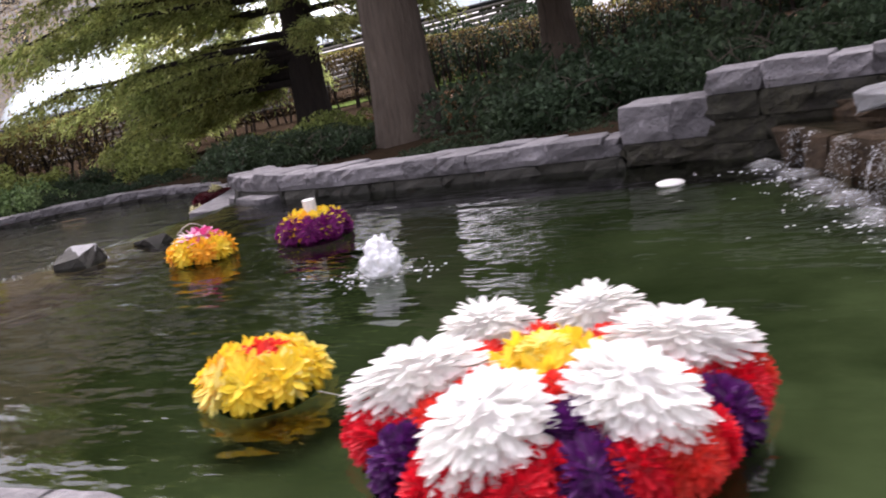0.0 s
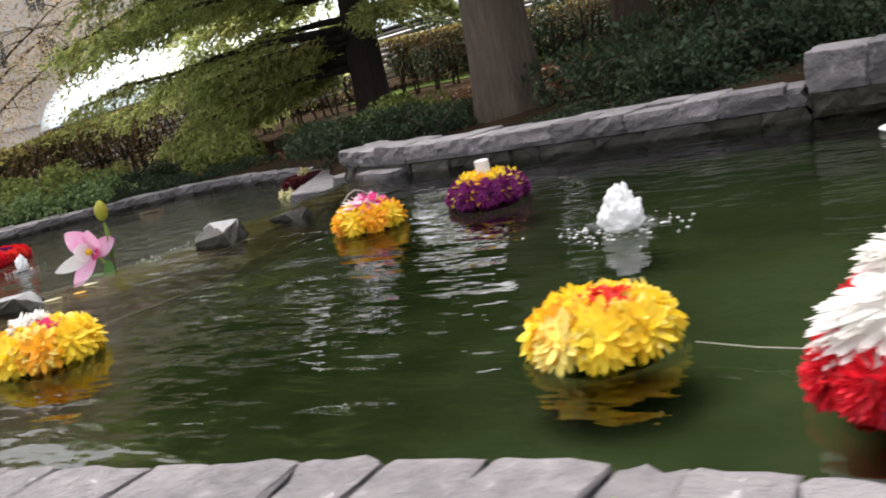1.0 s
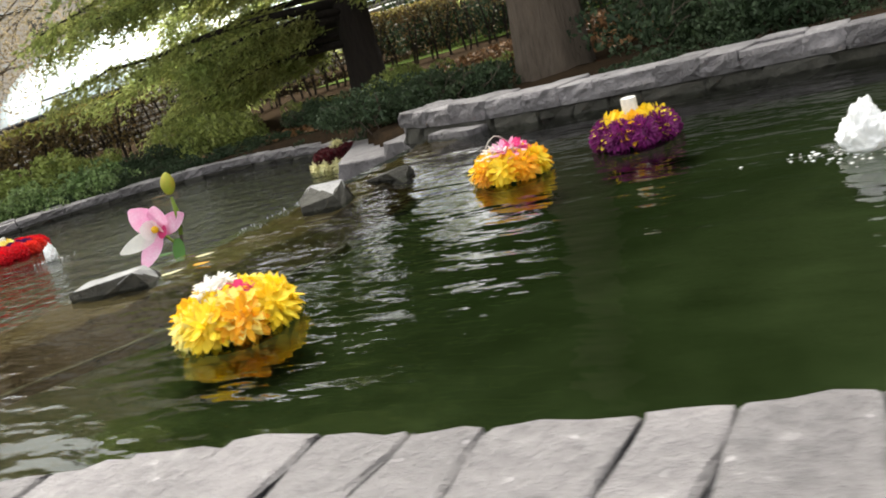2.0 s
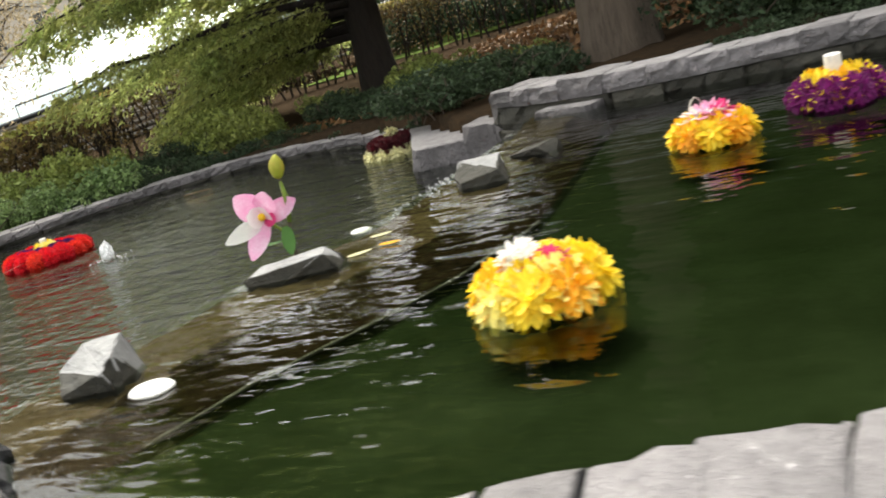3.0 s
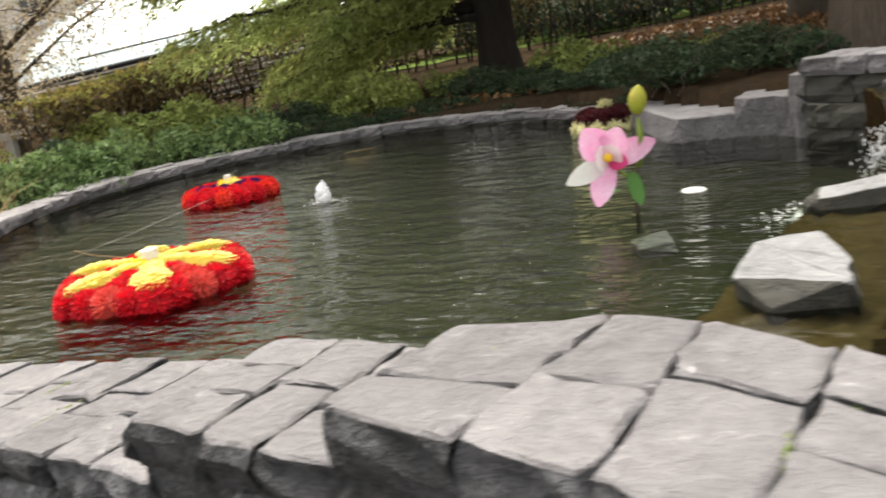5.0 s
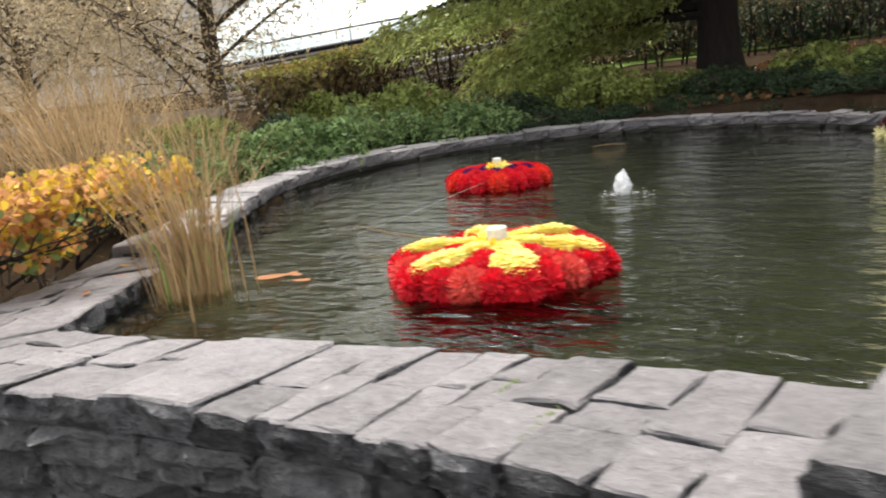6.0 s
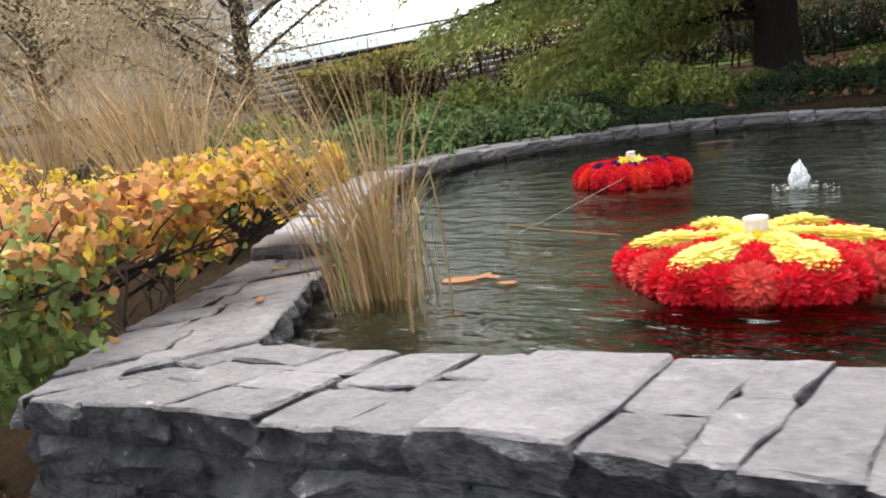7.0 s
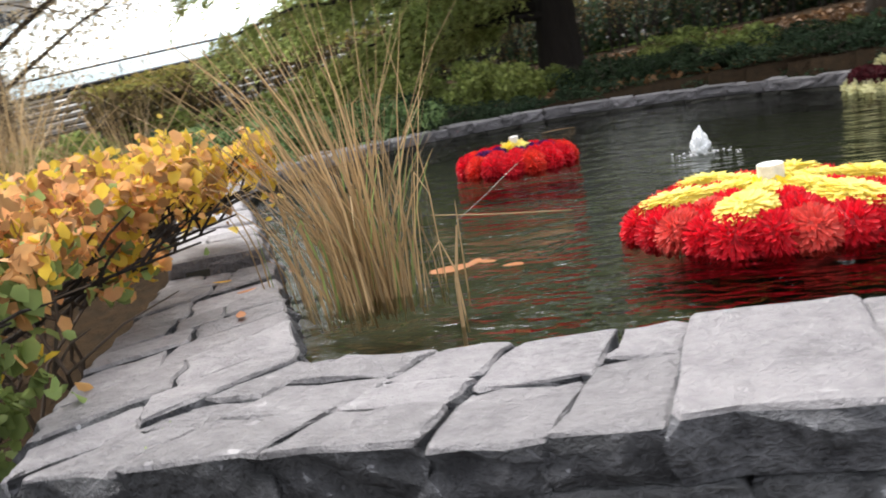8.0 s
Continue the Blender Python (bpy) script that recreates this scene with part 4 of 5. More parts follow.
# large float: six white mums over red, purple tufts between, yellow heart
fl = thing("flower_float", "large floating wreath of white and red blooms with a yellow heart", "flower float", pose(-0.17, 1.52, W1), "flower floats")
float_base(fl, 0.36, 0.07)
def arm_bloom(owner, key, a, r, z, long, wide, flat, lean=8):
    """A flat flower head drawn out along an arm of a wreath."""
    m = pose(0, 0, 0, 0, 0, a) @ pose(r, 0, z, 0, lean, 0) @ Matrix.Diagonal((long, wide, flat, 1))
    return part("flower_head", H[key][int(a) % 2], None, owner, SAY[key], m)


def lobe(owner, a, r, skirt, size, seed, z=0.045, reach=0.11):
    """The red skirt under one arm: blooms set round its rounded end."""
    c, s_ = r * math.cos(radians(a)), r * math.sin(radians(a))
    for k, da in enumerate((-95, -48, 0, 48, 95)):
        h = a + da
        bloom(owner, skirt[k % len(skirt)], c + reach * math.cos(radians(h)), s_ + reach * math.sin(radians(h)), z, size, 48, h, 0.85, seed + k)


for k, (a, r) in enumerate(((26, 0.29), (90, 0.31), (142, 0.31), (206, 0.29), (273, 0.33), (328, 0.29))):
    arm_bloom(fl, "white", a, r - 0.02, 0.13, 0.165, 0.112, 0.09, 8)
    lobe(fl, a, r, ("red", "red", "orangered" if k in (0, 5) else "red"), 0.075, 10 * k, 0.05, 0.1)
    bloom(fl, "red", 0.16 * math.cos(radians(a)), 0.16 * math.sin(radians(a)), 0.075, 0.09, 10, a, 0.7, k + 9)
    b2 = a + 31
    for r2, key, z2, s2, l2 in ((0.35, "purple" if k != 0 else "red", 0.04, 0.085, 45), (0.26, "purple" if k in (2, 4) else "orangered", 0.08, 0.08, 25), (0.16, "orangered", 0.11, 0.075, 10)):
        bloom(fl, key, r2 * math.cos(radians(b2)), r2 * math.sin(radians(b2)), z2, s2, l2, b2, 0.8, k)
for a, x, y in ring(5, 0.085, 10):
    bloom(fl, "yellow", x, y, 0.13, 0.075, 30, a, 0.75, 3)
bloom(fl, "lemon", 0, 0, 0.145, 0.07, 0, 0, 0.8)


def small_float(label, x, y, z, r, kinds, top, top_r, has_candle=False, turn=0.0, low=None, lift=0.0):
    f = thing("flower_float", label, "flower float", pose(x, y, z, 0, 0, turn), "flower floats")
    float_base(f, r * 0.72, 0.06)
    n = 9
    for k, (a, px, py) in enumerate(ring(n, r * 0.66)):
        bloom(f, (low or kinds)[k % len(low or kinds)], px, py, 0.055, r * 0.37, 52, a, 0.7, k)
    for k, (a, px, py) in enumerate(ring(7, r * 0.5, 20)):
        bloom(f, kinds[k % len(kinds)], px, py, 0.062 + lift, r * 0.45, 34, a, 0.7, k + 20)
    for k, (a, px, py) in enumerate(ring(4, r * 0.2, 33)):
        bloom(f, top[k % len(top)], px, py, 0.088 + lift, top_r, 15, a, 0.75, k + 40)
    if has_candle:
        candle(f, 0.0, 0.0, 0.115 + lift, 0.035, 0.07)
    return f


small_float("round yellow floating posy with an orange-red centre", -1.06, 1.61, W1, 0.2, ["yellow", "lemonlily", "yellow", "yellow", "amber"], ["redlily", "redlily", "yellow"], 0.07, turn=14)
f2 = small_float("yellow floating posy with a white and pink bloom on top", -3.02, 1.52, W1, 0.21, ["yellow", "lemonlily", "yellow", "amber"], ["yellow", "pinkdeep"], 0.075, turn=40)
bloom(f2, "whitelily", -0.05, 0.0, 0.125, 0.055, 25, 200, 0.9)
bloom(f2, "whitelily", -0.015, 0.04, 0.13, 0.045, 15, 100, 0.9)
f3 = small_float("amber floating posy topped with pink and white blooms", -2.81, 3.13, W1, 0.195, ["amber", "yellow"], ["pink", "whitelily", "pink", "pinkdeep"], 0.1, turn=80)
wire = [(-0.08 + 0.04 * k, 0.05, 0.15 + 0.035 * math.sin(k * 0.8)) for k in range(6)]
v, q = tube(wire, [0.003] * 6, 5)
part("wire_loop", mesh_of("wire_loop", v, q), M_STRING, f3, "thin bent wire")
f4 = small_float("plum floating wreath with yellow blooms around a white candle", -2.36, 3.50, W1, 0.215, ["yellow", "amber", "yellow"], ["yellow"], 0.05, True, 60, ["plum"], 0.01)

f5 = thing("flower_float", "maroon and cream floating wreath with a white bloom", "flower float", pose(-6.15, 6.62, W2), "flower floats")
float_base(f5, 0.24, 0.06)
for k, (a, x, y) in enumerate(ring(12, 0.24)):
    bloom(f5, "cream", x, y, 0.03, 0.085, 55, a, 0.8, k)
for k, (a, x, y) in enumerate(ring(9, 0.17)):
    bloom(f5, "maroon", x, y, 0.10, 0.1, 30, a, 0.8, k)
bloom(f5, "maroon", 0, 0, 0.12, 0.1, 0, 0, 0.8)
bloom(f5, "cream", 0, 0, 0.19, 0.07, 0, 0, 1.0)

# large red float with yellow arms and a candle
f6 = thing("flower_float", "large red floating wreath with yellow chrysanthemum arms and a candle", "flower float", pose(-7.22, 2.41, W2, 0, 0, 12) @ Matrix.Diagonal((1.07, 1.07, 1.0, 1)), "flower floats")
float_base(f6, 0.34, 0.06)
for k in range(6):
    a = 60 * k
    arm_bloom(f6, "lemon", a, 0.28, 0.105, 0.125, 0.086, 0.045, 6)
    arm_bloom(f6, "lemon", a + 4, 0.14, 0.112, 0.1, 0.06, 0.045, 4)
    lobe(f6, a, 0.27, ("red",), 0.082, 10 * k, 0.04, 0.115)
    for r2, key, z2, s2, l2 in ((0.355, "coral", 0.045, 0.08, 50), (0.245, "coral" if k % 2 else "red", 0.07, 0.075, 30), (0.17, "red", 0.085, 0.07, 10)):
        bloom(f6, key, r2 * math.cos(radians(a + 30)), r2 * math.sin(radians(a + 30)), z2, s2, l2, a + 30, 0.8, k)
for a, x, y in ring(5, 0.06):
    bloom(f6, "lemon" if a < 200 else "yellow", x, y, 0.115, 0.06, 15, a, 0.7)
candle(f6, 0.0, 0.0, 0.12, 0.04, 0.07)

f7 = thing("flower_float", "red floating wreath with a purple and yellow centre and a candle", "flower float", pose(-8.5, 4.62, W2, 0, 0, 30) @ Matrix.Diagonal((0.8, 0.8, 0.85, 1)), "flower floats")
float_base(f7, 0.36, 0.06)
for k, (a, x, y) in enumerate(ring(16, 0.37)):
    bloom(f7, "red" if k % 3 else "orangered", x, y, 0.045, 0.1, 50, a, 0.85, k)
for k, (a, x, y) in enumerate(ring(10, 0.25)):
    bloom(f7, "purple" if k % 5 == 0 else "red", x, y, 0.08, 0.09, 25, a, 0.8, k + 30)
for k, (a, x, y) in enumerate(ring(6, 0.14, 20)):
    bloom(f7, "purple", x, y, 0.1, 0.07, 20, a, 0.8, k + 60)
for k, (a, x, y) in enumerate(ring(5, 0.06)):
    bloom(f7, "yellow" if k % 2 else "lemonlily", x, y, 0.13, 0.075, 20, a, 0.8, k + 70)
candle(f7, 0.0, 0.0, 0.15, 0.035, 0.065)


# tethers
def tether(label, pts):
    v, q = tube(pts, [0.0012] * len(pts), 5)
    return tagged(part("tether", mesh_of("tether", v, q), M_STRING), label, "string")


tether("thin pale string from the red wreath into the reeds", [(-8.42, 4.4, 0.55), (-8.43, 4.0, 0.53), (-8.44, 3.5, 0.50), (-8.45, 3.0, 0.482)])
tether("thin string between the yellow posy and the white wreath", [(-0.83, 1.55, 0.83), (-0.7, 1.53, 0.825), (-0.5, 1.5, 0.83)])


# white floating pads
def pad(label, x, y, z, r, seed):
    bm = bmesh.new()
    bmesh.ops.create_icosphere(bm, subdivisions=3, radius=1.0)
    for v in bm.verts:
        a = math.atan2(v.co.y, v.co.x)
        k = 1 + 0.025 * math.sin(5 * a + seed)
        v.co = Vector((v.co.x * r * k, v.co.y * r * k * 0.8, v.co.z * r * 0.24))
    ob = part("floating_candle", bm, M_WAX, m=pose(x, y, z + r * 0.12, 4, 2, 20 * seed))
    return tagged(ob, label, "floating candle", "floating candles")


pad("round white floating candle resting over the sill", -4.02, 1.14, W1, 0.064, 1)
pad("round white floating candle in the lower pond", -4.98, 3.85, W2, 0.065, 2)
pad("round white floating candle in the upper pond", -0.66, 4.12, W1, 0.075, 3)


# ---- magnolia sprig standing in the lower pond ----
mg = thing("magnolia_sprig", "tall pink artificial magnolia sprig with a bud standing in water", "artificial flower", pose(-5.18, 3.45, W2))
v, q = tube([(0.0, 0, -0.1), (0.01, 0, 0.12), (0.03, 0.01, 0.3), (0.05, 0, 0.47)], [0.011, 0.01, 0.009, 0.007], 7)
part("stem", mesh_of("stem", v, q, True), M_TWIG, mg, "brown woody stem")
v, q = tube([(0.03, 0, 0.22), (0.055, 0, 0.36), (0.05, 0, 0.45)], [0.013, 0.016, 0.007], 7)
part("young_leaf", mesh_of("young_leaf", v, q, True), M_STEM, mg, "light green rolled leaf")


def petal(l, w, cup, n=7):
    """A broad petal along +x, cupped upward."""
    verts, faces = [], []
    for i in range(n):
        t = i / (n - 1)
        half = w * 0.5 * math.sin(math.pi * min(1, 0.12 + 0.86 * t)) ** 0.7
        for j in range(5):
            s = (j - 2) / 2
            verts.append((l * t, half * s, cup * l * (t * t * 0.6 + 0.35 * s * s * w)))
    for i in range(n - 1):
        for j in range(4):
            faces.append((i * 5 + j, i * 5 + j + 1, i * 5 + j + 6, i * 5 + j + 5))
    return mesh_of("petal", verts, faces, True)


FX, FY, FZ = -0.10, -0.04, 0.27
face = Vector((0.34, -0.9, 0.3)).normalized()
right = Vector((0.94, 0.34, 0)).normalized()
above = face.cross(right)
for turn, cup, l, w, material, say in ((128, 20, 0.2, 0.16, M_PINK, "broad pink petal"), (66, 25, 0.17, 0.14, M_PINK, "pink petal"), (14, 8, 0.23, 0.12, M_PINK, "pink petal"),
                                       (207, 14, 0.25, 0.10, M_WHITE, "white petal"), (250, 12, 0.25, 0.12, M_PINK, "pink petal"), (-24, 25, 0.11, 0.08, M_PINKDEEP, "deep pink petal"),
                                       (170, 48, 0.12, 0.12, M_WHITE, "pale inner petal"), (40, 50, 0.11, 0.11, M_WHITE, "pale inner petal")):
    flat_out = right * math.cos(radians(turn)) + above * math.sin(radians(turn))
    out = flat_out * math.cos(radians(cup)) + face * math.sin(radians(cup))
    up = face * math.cos(radians(cup)) - flat_out * math.sin(radians(cup))
    m = Matrix.Identity(4)
    m.col[0].xyz, m.col[1].xyz, m.col[2].xyz, m.col[3].xyz = out, up.cross(out), up, Vector((FX, FY, FZ))
    part("petal", petal(l, w, 0.3), material, mg, say, m)
bm = bmesh.new()
bmesh.ops.create_icosphere(bm, subdivisions=2, radius=0.022)
part("stamen", bm, M_YELLOW, mg, "yellow stamen knob", pose(FX + 0.01, FY - 0.03, FZ + 0.015))
v, q = tube([(FX, FY, FZ), (-0.04, -0.02, 0.2), (0.01, 0, 0.14)], [0.008, 0.008, 0.008], 6)
part("twig", mesh_of("twig", v, q, True), M_STEM, mg, "green side twig")
bm = bmesh.new()
bmesh.ops.create_icosphere(bm, subdivisions=3, radius=1)
for vv in bm.verts:
    s = 1 - 0.35 * max(0, vv.co.z) ** 2
    vv.co = Vector((vv.co.x * 0.042 * s, vv.co.y * 0.042 * s, vv.co.z * 0.068))
part("bud", bm, M_BUD, mg, "yellow-green closed bud", pose(0.055, 0, 0.53, 0, 8, 0))
for yaw, tip, x, z in ((200, -4, -0.06, 0.12), (300, -62, 0.0, 0.2)):
    part("leaf", petal(0.17, 0.075, 0.15), M_LEAFG, mg, "green magnolia leaf", pose(x, -0.01, z, 0, 0, yaw) @ pose(0, 0, 0, 0, -tip, 0))


# fallen leaves on the water and the sill
def loose_leaf(label, x, y, z, l, turn, material, wide=0.45):
    ob = part("fallen_leaf", petal(l, l * wide, 0.1, 5), material, m=pose(x, y, z, 0, 0, turn))
    return tagged(ob, label, "leaf", "fallen leaves")


for k, (x, y, z, turn, material, say) in enumerate(((-4.03, 2.42, W1, 10, M_CREAM, "pale yellow"), (-3.92, 2.29, W1, -5, M_AMBER, "orange"), (-4.0, 2.18, W1, 25, M_CREAM, "pale yellow"))):
    loose_leaf("fallen %s leaf drifting over the sill" % say, x, y, z + 0.006, 0.095, turn, material)
for k, (x, y, turn) in enumerate(((-8.3, 2.1, 15), (-8.03, 2.13, -50), (-8.17, 2.15, 80), (-8.09, 2.16, 170), (-7.99, 2.1, 220))):
    loose_leaf("fallen rust-brown leaf floating by the reeds", x, y, W2 + 0.004 + 0.002 * k, 0.16 if k == 0 else 0.07, turn, M_RUST, 0.6)

# leaves and small debris on the coping and in the water
for k, (x, y, turn, material) in enumerate(((-8.78, 1.72, 40, M_RUST), (-8.62, 1.45, 120, M_RUST), (-8.9, 1.9, 200, M_AMBER), (-8.72, 1.98, 300, M_RUST))):
    loose_leaf("fallen rust-brown beech leaf on the coping", x, y, 0.563, 0.06, turn, material)
v, q = tube([(-8.03, 1.5, 0.42), (-8.03, 1.5, 0.6), (-8.01, 1.51, 0.74)], [0.006, 0.005, 0.003], 6)
tagged(part("dry_stalk", mesh_of("dry_stalk", v, q), M_REED), "single pale dry stalk standing in the water", "stalk")
v, q = tube([(-8.62, 3.2, 0.485), (-8.3, 3.05, 0.487), (-7.95, 2.98, 0.483)], [0.0025, 0.0025, 0.002], 6)
tagged(part("dry_stalk", mesh_of("dry_stalk", v, q), M_REED), "long pale dry stalk floating near the reeds", "stalk")
v, q = tube([(-8.68, 6.58, 0.484), (-8.57, 6.68, 0.488), (-8.44, 6.74, 0.483)], [0.003, 0.003, 0.002], 6)
tagged(part("dry_stalk", mesh_of("dry_stalk", v, q), M_REED), "short pale stick floating near the far wall", "stalk")
rock("pale stone lying under shallow water", (-5.08, 3.32, 0.345), (0.12, 0.1, 0.05), 49, 20, 12, wet=0)
rng = np.random.default_rng(77)
moss = []
for line, other, top in ((LOW_INNER, LOW_OUTER, 0.545), (TOP_INNER, TOP_OUTER, 0.855), (RIGHT_INNER, RIGHT_OUTER, 0.893)):
    li, lo = Line(line), Line(other)
    for _ in range(9):
        u, w = rng.uniform(0.03, 0.97), rng.uniform(0.2, 0.9)
        c = li.at(u) * (1 - w) + lo.at(u) * w
        d = li.at(u) - lo.at(u)
        moss.append(np.stack([c[0] + d[0] * rng.normal(0, 0.05, 40), c[1] + d[1] * rng.normal(0, 0.05, 40), np.full(40, top - 0.002) + rng.normal(0, 0.002, 40)], 1))
tagged(part("moss", leaf_cloud("moss", np.concatenate(moss), 0.006, 78, 0.8), M_GREENLEAF, kind="stuff"), "small tufts of green moss in the coping joints", "moss")


# ---- planting ----
def blades(name, n, spread, tall, seed, width=0.006, lean=0.25, bias=0.0):
    """Grass blades fanning from a clump's foot; each blade an island."""
    rng = np.random.default_rng(seed)
    verts, faces = [], []
    for _ in range(n):
        a = rng.uniform(0, 2 * math.pi)
        r = spread * abs(rng.normal(0, 0.62))
        foot_ = np.array([r * math.cos(a), r * math.sin(a) * 0.7, -0.05])
        h = tall * rng.uniform(0.3, 1.08)
        head = a + rng.normal(0, 0.7)
        out = np.array([math.cos(head), math.sin(head), 0]) * h * abs(rng.normal(0, lean)) + np.array([bias * h, 0, 0])
        side = np.array([-math.sin(head), math.cos(head), 0]) if rng.random() < 0.5 else np.array([math.cos(head), math.sin(head), 0])
        w = width * rng.uniform(0.6, 1.4)
        o = len(verts)
        kink = rng.uniform(0.55, 0.9) if rng.random() < 0.3 else 1.0
        for t, k in ((0, 1), (0.35, 0.95), (0.7, 0.7), (1.0, 0.15)):
            p = foot_ + out * t ** 2 + np.array([0, 0, h * (t if t < kink else kink - 0.35 * (t - kink))])
            verts += [p - side * w * k, p + side * w * k]
        faces += [(o + 2 * i, o + 2 * i + 1, o + 2 * i + 3, o + 2 * i + 2) for i in range(3)]
    return mesh_of(name, verts, faces)


reeds = thing("reed_clump", "clump of dry straw-coloured reeds standing in the pond corner", "reeds", pose(-8.42, 1.86, W2))
part("reed_mass", blades("reed_mass", 280, 0.21, 0.95, 201, 0.003, 0.36, -0.26), M_REED, reeds, kind="stuff")
part("green_reed_mass", blades("green_reed_mass", 26, 0.18, 0.55, 202, 0.004, 0.2), M_GREENLEAF, reeds, kind="stuff")


def ellipsoid_points(n, c, r, rng, shell=0.55):
    d = rng.normal(0, 1, (n, 3))
    d /= np.linalg.norm(d, axis=1)[:, None]
    k = (shell + (1 - shell) * rng.uniform(0, 1, n) ** 0.6)[:, None]
    return np.array(c) + d * k * np.array(r)


def branchwork(rng, n, box, foot_z, top_z, thick=0.008):
    """Bare stems forking up through a shrub."""
    pieces = []
    for _ in range(n):
        x, y = rng.uniform(box[0], box[1]), rng.uniform(box[2], box[3])
        p = np.array([x, y, foot_z])
        pts = [p]
        for k in range(5):
            p = p + np.array([rng.normal(0, 0.07), rng.normal(0, 0.07), (top_z - foot_z) / 5])
            pts.append(p)
        pieces.append(tube(pts, np.linspace(thick, thick * 0.35, 6), 5))
        for k in range(2, 5):
            b = pts[k] + np.array([rng.normal(0, 0.16), rng.normal(0, 0.16), rng.uniform(0.02, 0.14)])
            pieces.append(tube([pts[k], (pts[k] + b) / 2 + (0, 0, 0.02), b], [thick * 0.6, thick * 0.45, thick * 0.2], 5))
    return join(pieces)


# clipped beech hedge in autumn colours behind the return wall
rng = np.random.default_rng(211)
beech = thing("beech_hedge", "clipped beech hedge turning orange, yellow and green", "hedge")


def hedge_points(n, rng):
    """Leaves lie mostly near the clipped top and sides."""
    u = rng.uniform(0, 1, n)
    y = 0.55 + 1.85 * rng.uniform(0, 1, n)
    edge = -8.78 - 0.16 * (y - 0.9) - 0.3 * np.clip(1.1 - y, 0, 1)
    x = edge - 3.6 * u ** 1.6 + 0.14 * np.sin(9 * y)
    top = 0.93 + 0.05 * np.sin(3 * x + 2 * y) + 0.03 * np.sin(17 * x) * np.sin(13 * y) + 0.035 * rng.normal(0, 1, n)
    shell = rng.random(n) < 0.55
    z = np.where(shell, top - np.abs(rng.normal(0, 0.05, n)), rng.uniform(0.36, 1, n) * top)
    side = (~shell) & (rng.random(n) < 0.75)
    x = np.where(side, edge - np.abs(rng.normal(0, 0.13, n)) + 0.5 * np.minimum(z - 0.85, 0), x)
    return np.stack([x, y, z], 1)


pts = hedge_points(22000, rng)
gaps = np.array([noise.noise(Vector((p[0] * 6, p[1] * 6, p[2] * 8))) for p in pts])
pts = pts[gaps > -0.02]
pts = pts[~((pts[:, 2] < 0.7 + 0.08 * np.sin(7 * pts[:, 1])) & (pts[:, 1] > 1.1))]
warm = (pts[:, 2] - 0.73) * 3.2 + (pts[:, 1] - 1.3) * 0.9 + rng.normal(0, 0.5, len(pts)) + 0.22
gold = (pts[:, 1] - 1.85) * 1.0 + rng.normal(0, 0.75, len(pts))
is_orange, is_gold = (warm > 0) & (gold < 0), (warm > 0) & (gold >= 0)
part("orange_leaves", leaf_cloud("orange_leaves", pts[is_orange], 0.042, 212, 0.7, 0.25, 0.4, None, True), M_ORANGE, beech, "orange-brown beech leaves", kind="stuff")
part("yellow_leaves", leaf_cloud("yellow_leaves", pts[is_gold], 0.042, 213, 0.7, 0.25, 0.4, None, True), M_YELLOWLEAF, beech, "bright yellow beech leaves", kind="stuff")
part("green_leaves", leaf_cloud("green_leaves", pts[warm <= 0], 0.052, 214, 0.72, 0.25, 0.4, None, True), M_GREENLEAF, beech, "green beech leaves", kind="stuff")
for k in range(16):
    y = 0.8 + 0.1 * k
    a = np.array([-9.7, y + rng.normal(0, 0.1), 0.45])
    c = np.array([-8.78 - 0.12 * (y - 0.9) + rng.normal(0, 0.05), y + rng.normal(0, 0.2), rng.uniform(0.68, 0.9)])
    m_ = (a + c) / 2 + np.array([0, rng.normal(0, 0.06), 0.05])
    pieces = [tube([a, m_, c], [0.011, 0.008, 0.003], 6)]
    for t in (0.35, 0.55, 0.7, 0.85):
        p = m_ * (1 - t) + c * t
        e = p + np.array([rng.uniform(0.03, 0.16), rng.normal(0, 0.1), rng.uniform(0.02, 0.13)])
        pieces.append(tube([p, (p + e) / 2 + (0, 0, 0.01), e], [0.005, 0.004, 0.002], 5))
    v, q = join(pieces)
    part("branch", mesh_of("branch", v, q), M_DARKBARK, beech, "dark forked branch")
v, q = branchwork(rng, 46, (-11.5, -9.05, 0.7, 2.4), 0.2, 0.96)
part("inner_wood", mesh_of("inner_wood", v, q), M_TWIG, beech, "dark bare twigs", kind="stuff")


# evergreen shrubs behind the far wall
def shrub_kind(seed, n, r, material, leaf):
    rng = np.random.default_rng(seed)
    cl = []
    for _ in range(26):
        c = rng.normal(0, 1, 3) * np.array(r) * 0.5
        c[2] = abs(c[2]) * 0.9 + 0.1
        cl.append(ellipsoid_points(n // 26, c, np.array(r) * rng.uniform(0.26, 0.46), rng, 0.75))
    p = np.concatenate(cl)
    p = p[p[:, 2] > 0]
    return leaf_cloud("foliage", p, leaf, seed + 1, 0.5, 0.3)


S_DARK = [shrub_kind(221 + k, 4200, (0.75, 0.55, 0.42), M_EVERGREEN, 0.055) for k in range(2)]
S_LIGHT = [shrub_kind(231 + k, 4200, (0.72, 0.58, 0.46), M_LIGHTSHRUB, 0.075) for k in range(2)]
OLIVE = (M_OLIVE, [me.copy() for me in S_LIGHT])
rng = np.random.default_rng(240)
v, q = branchwork(rng, 7, (-0.4, 0.4, -0.3, 0.3), -0.1, 0.4)
STEMS = mesh_of("stems", v, q)


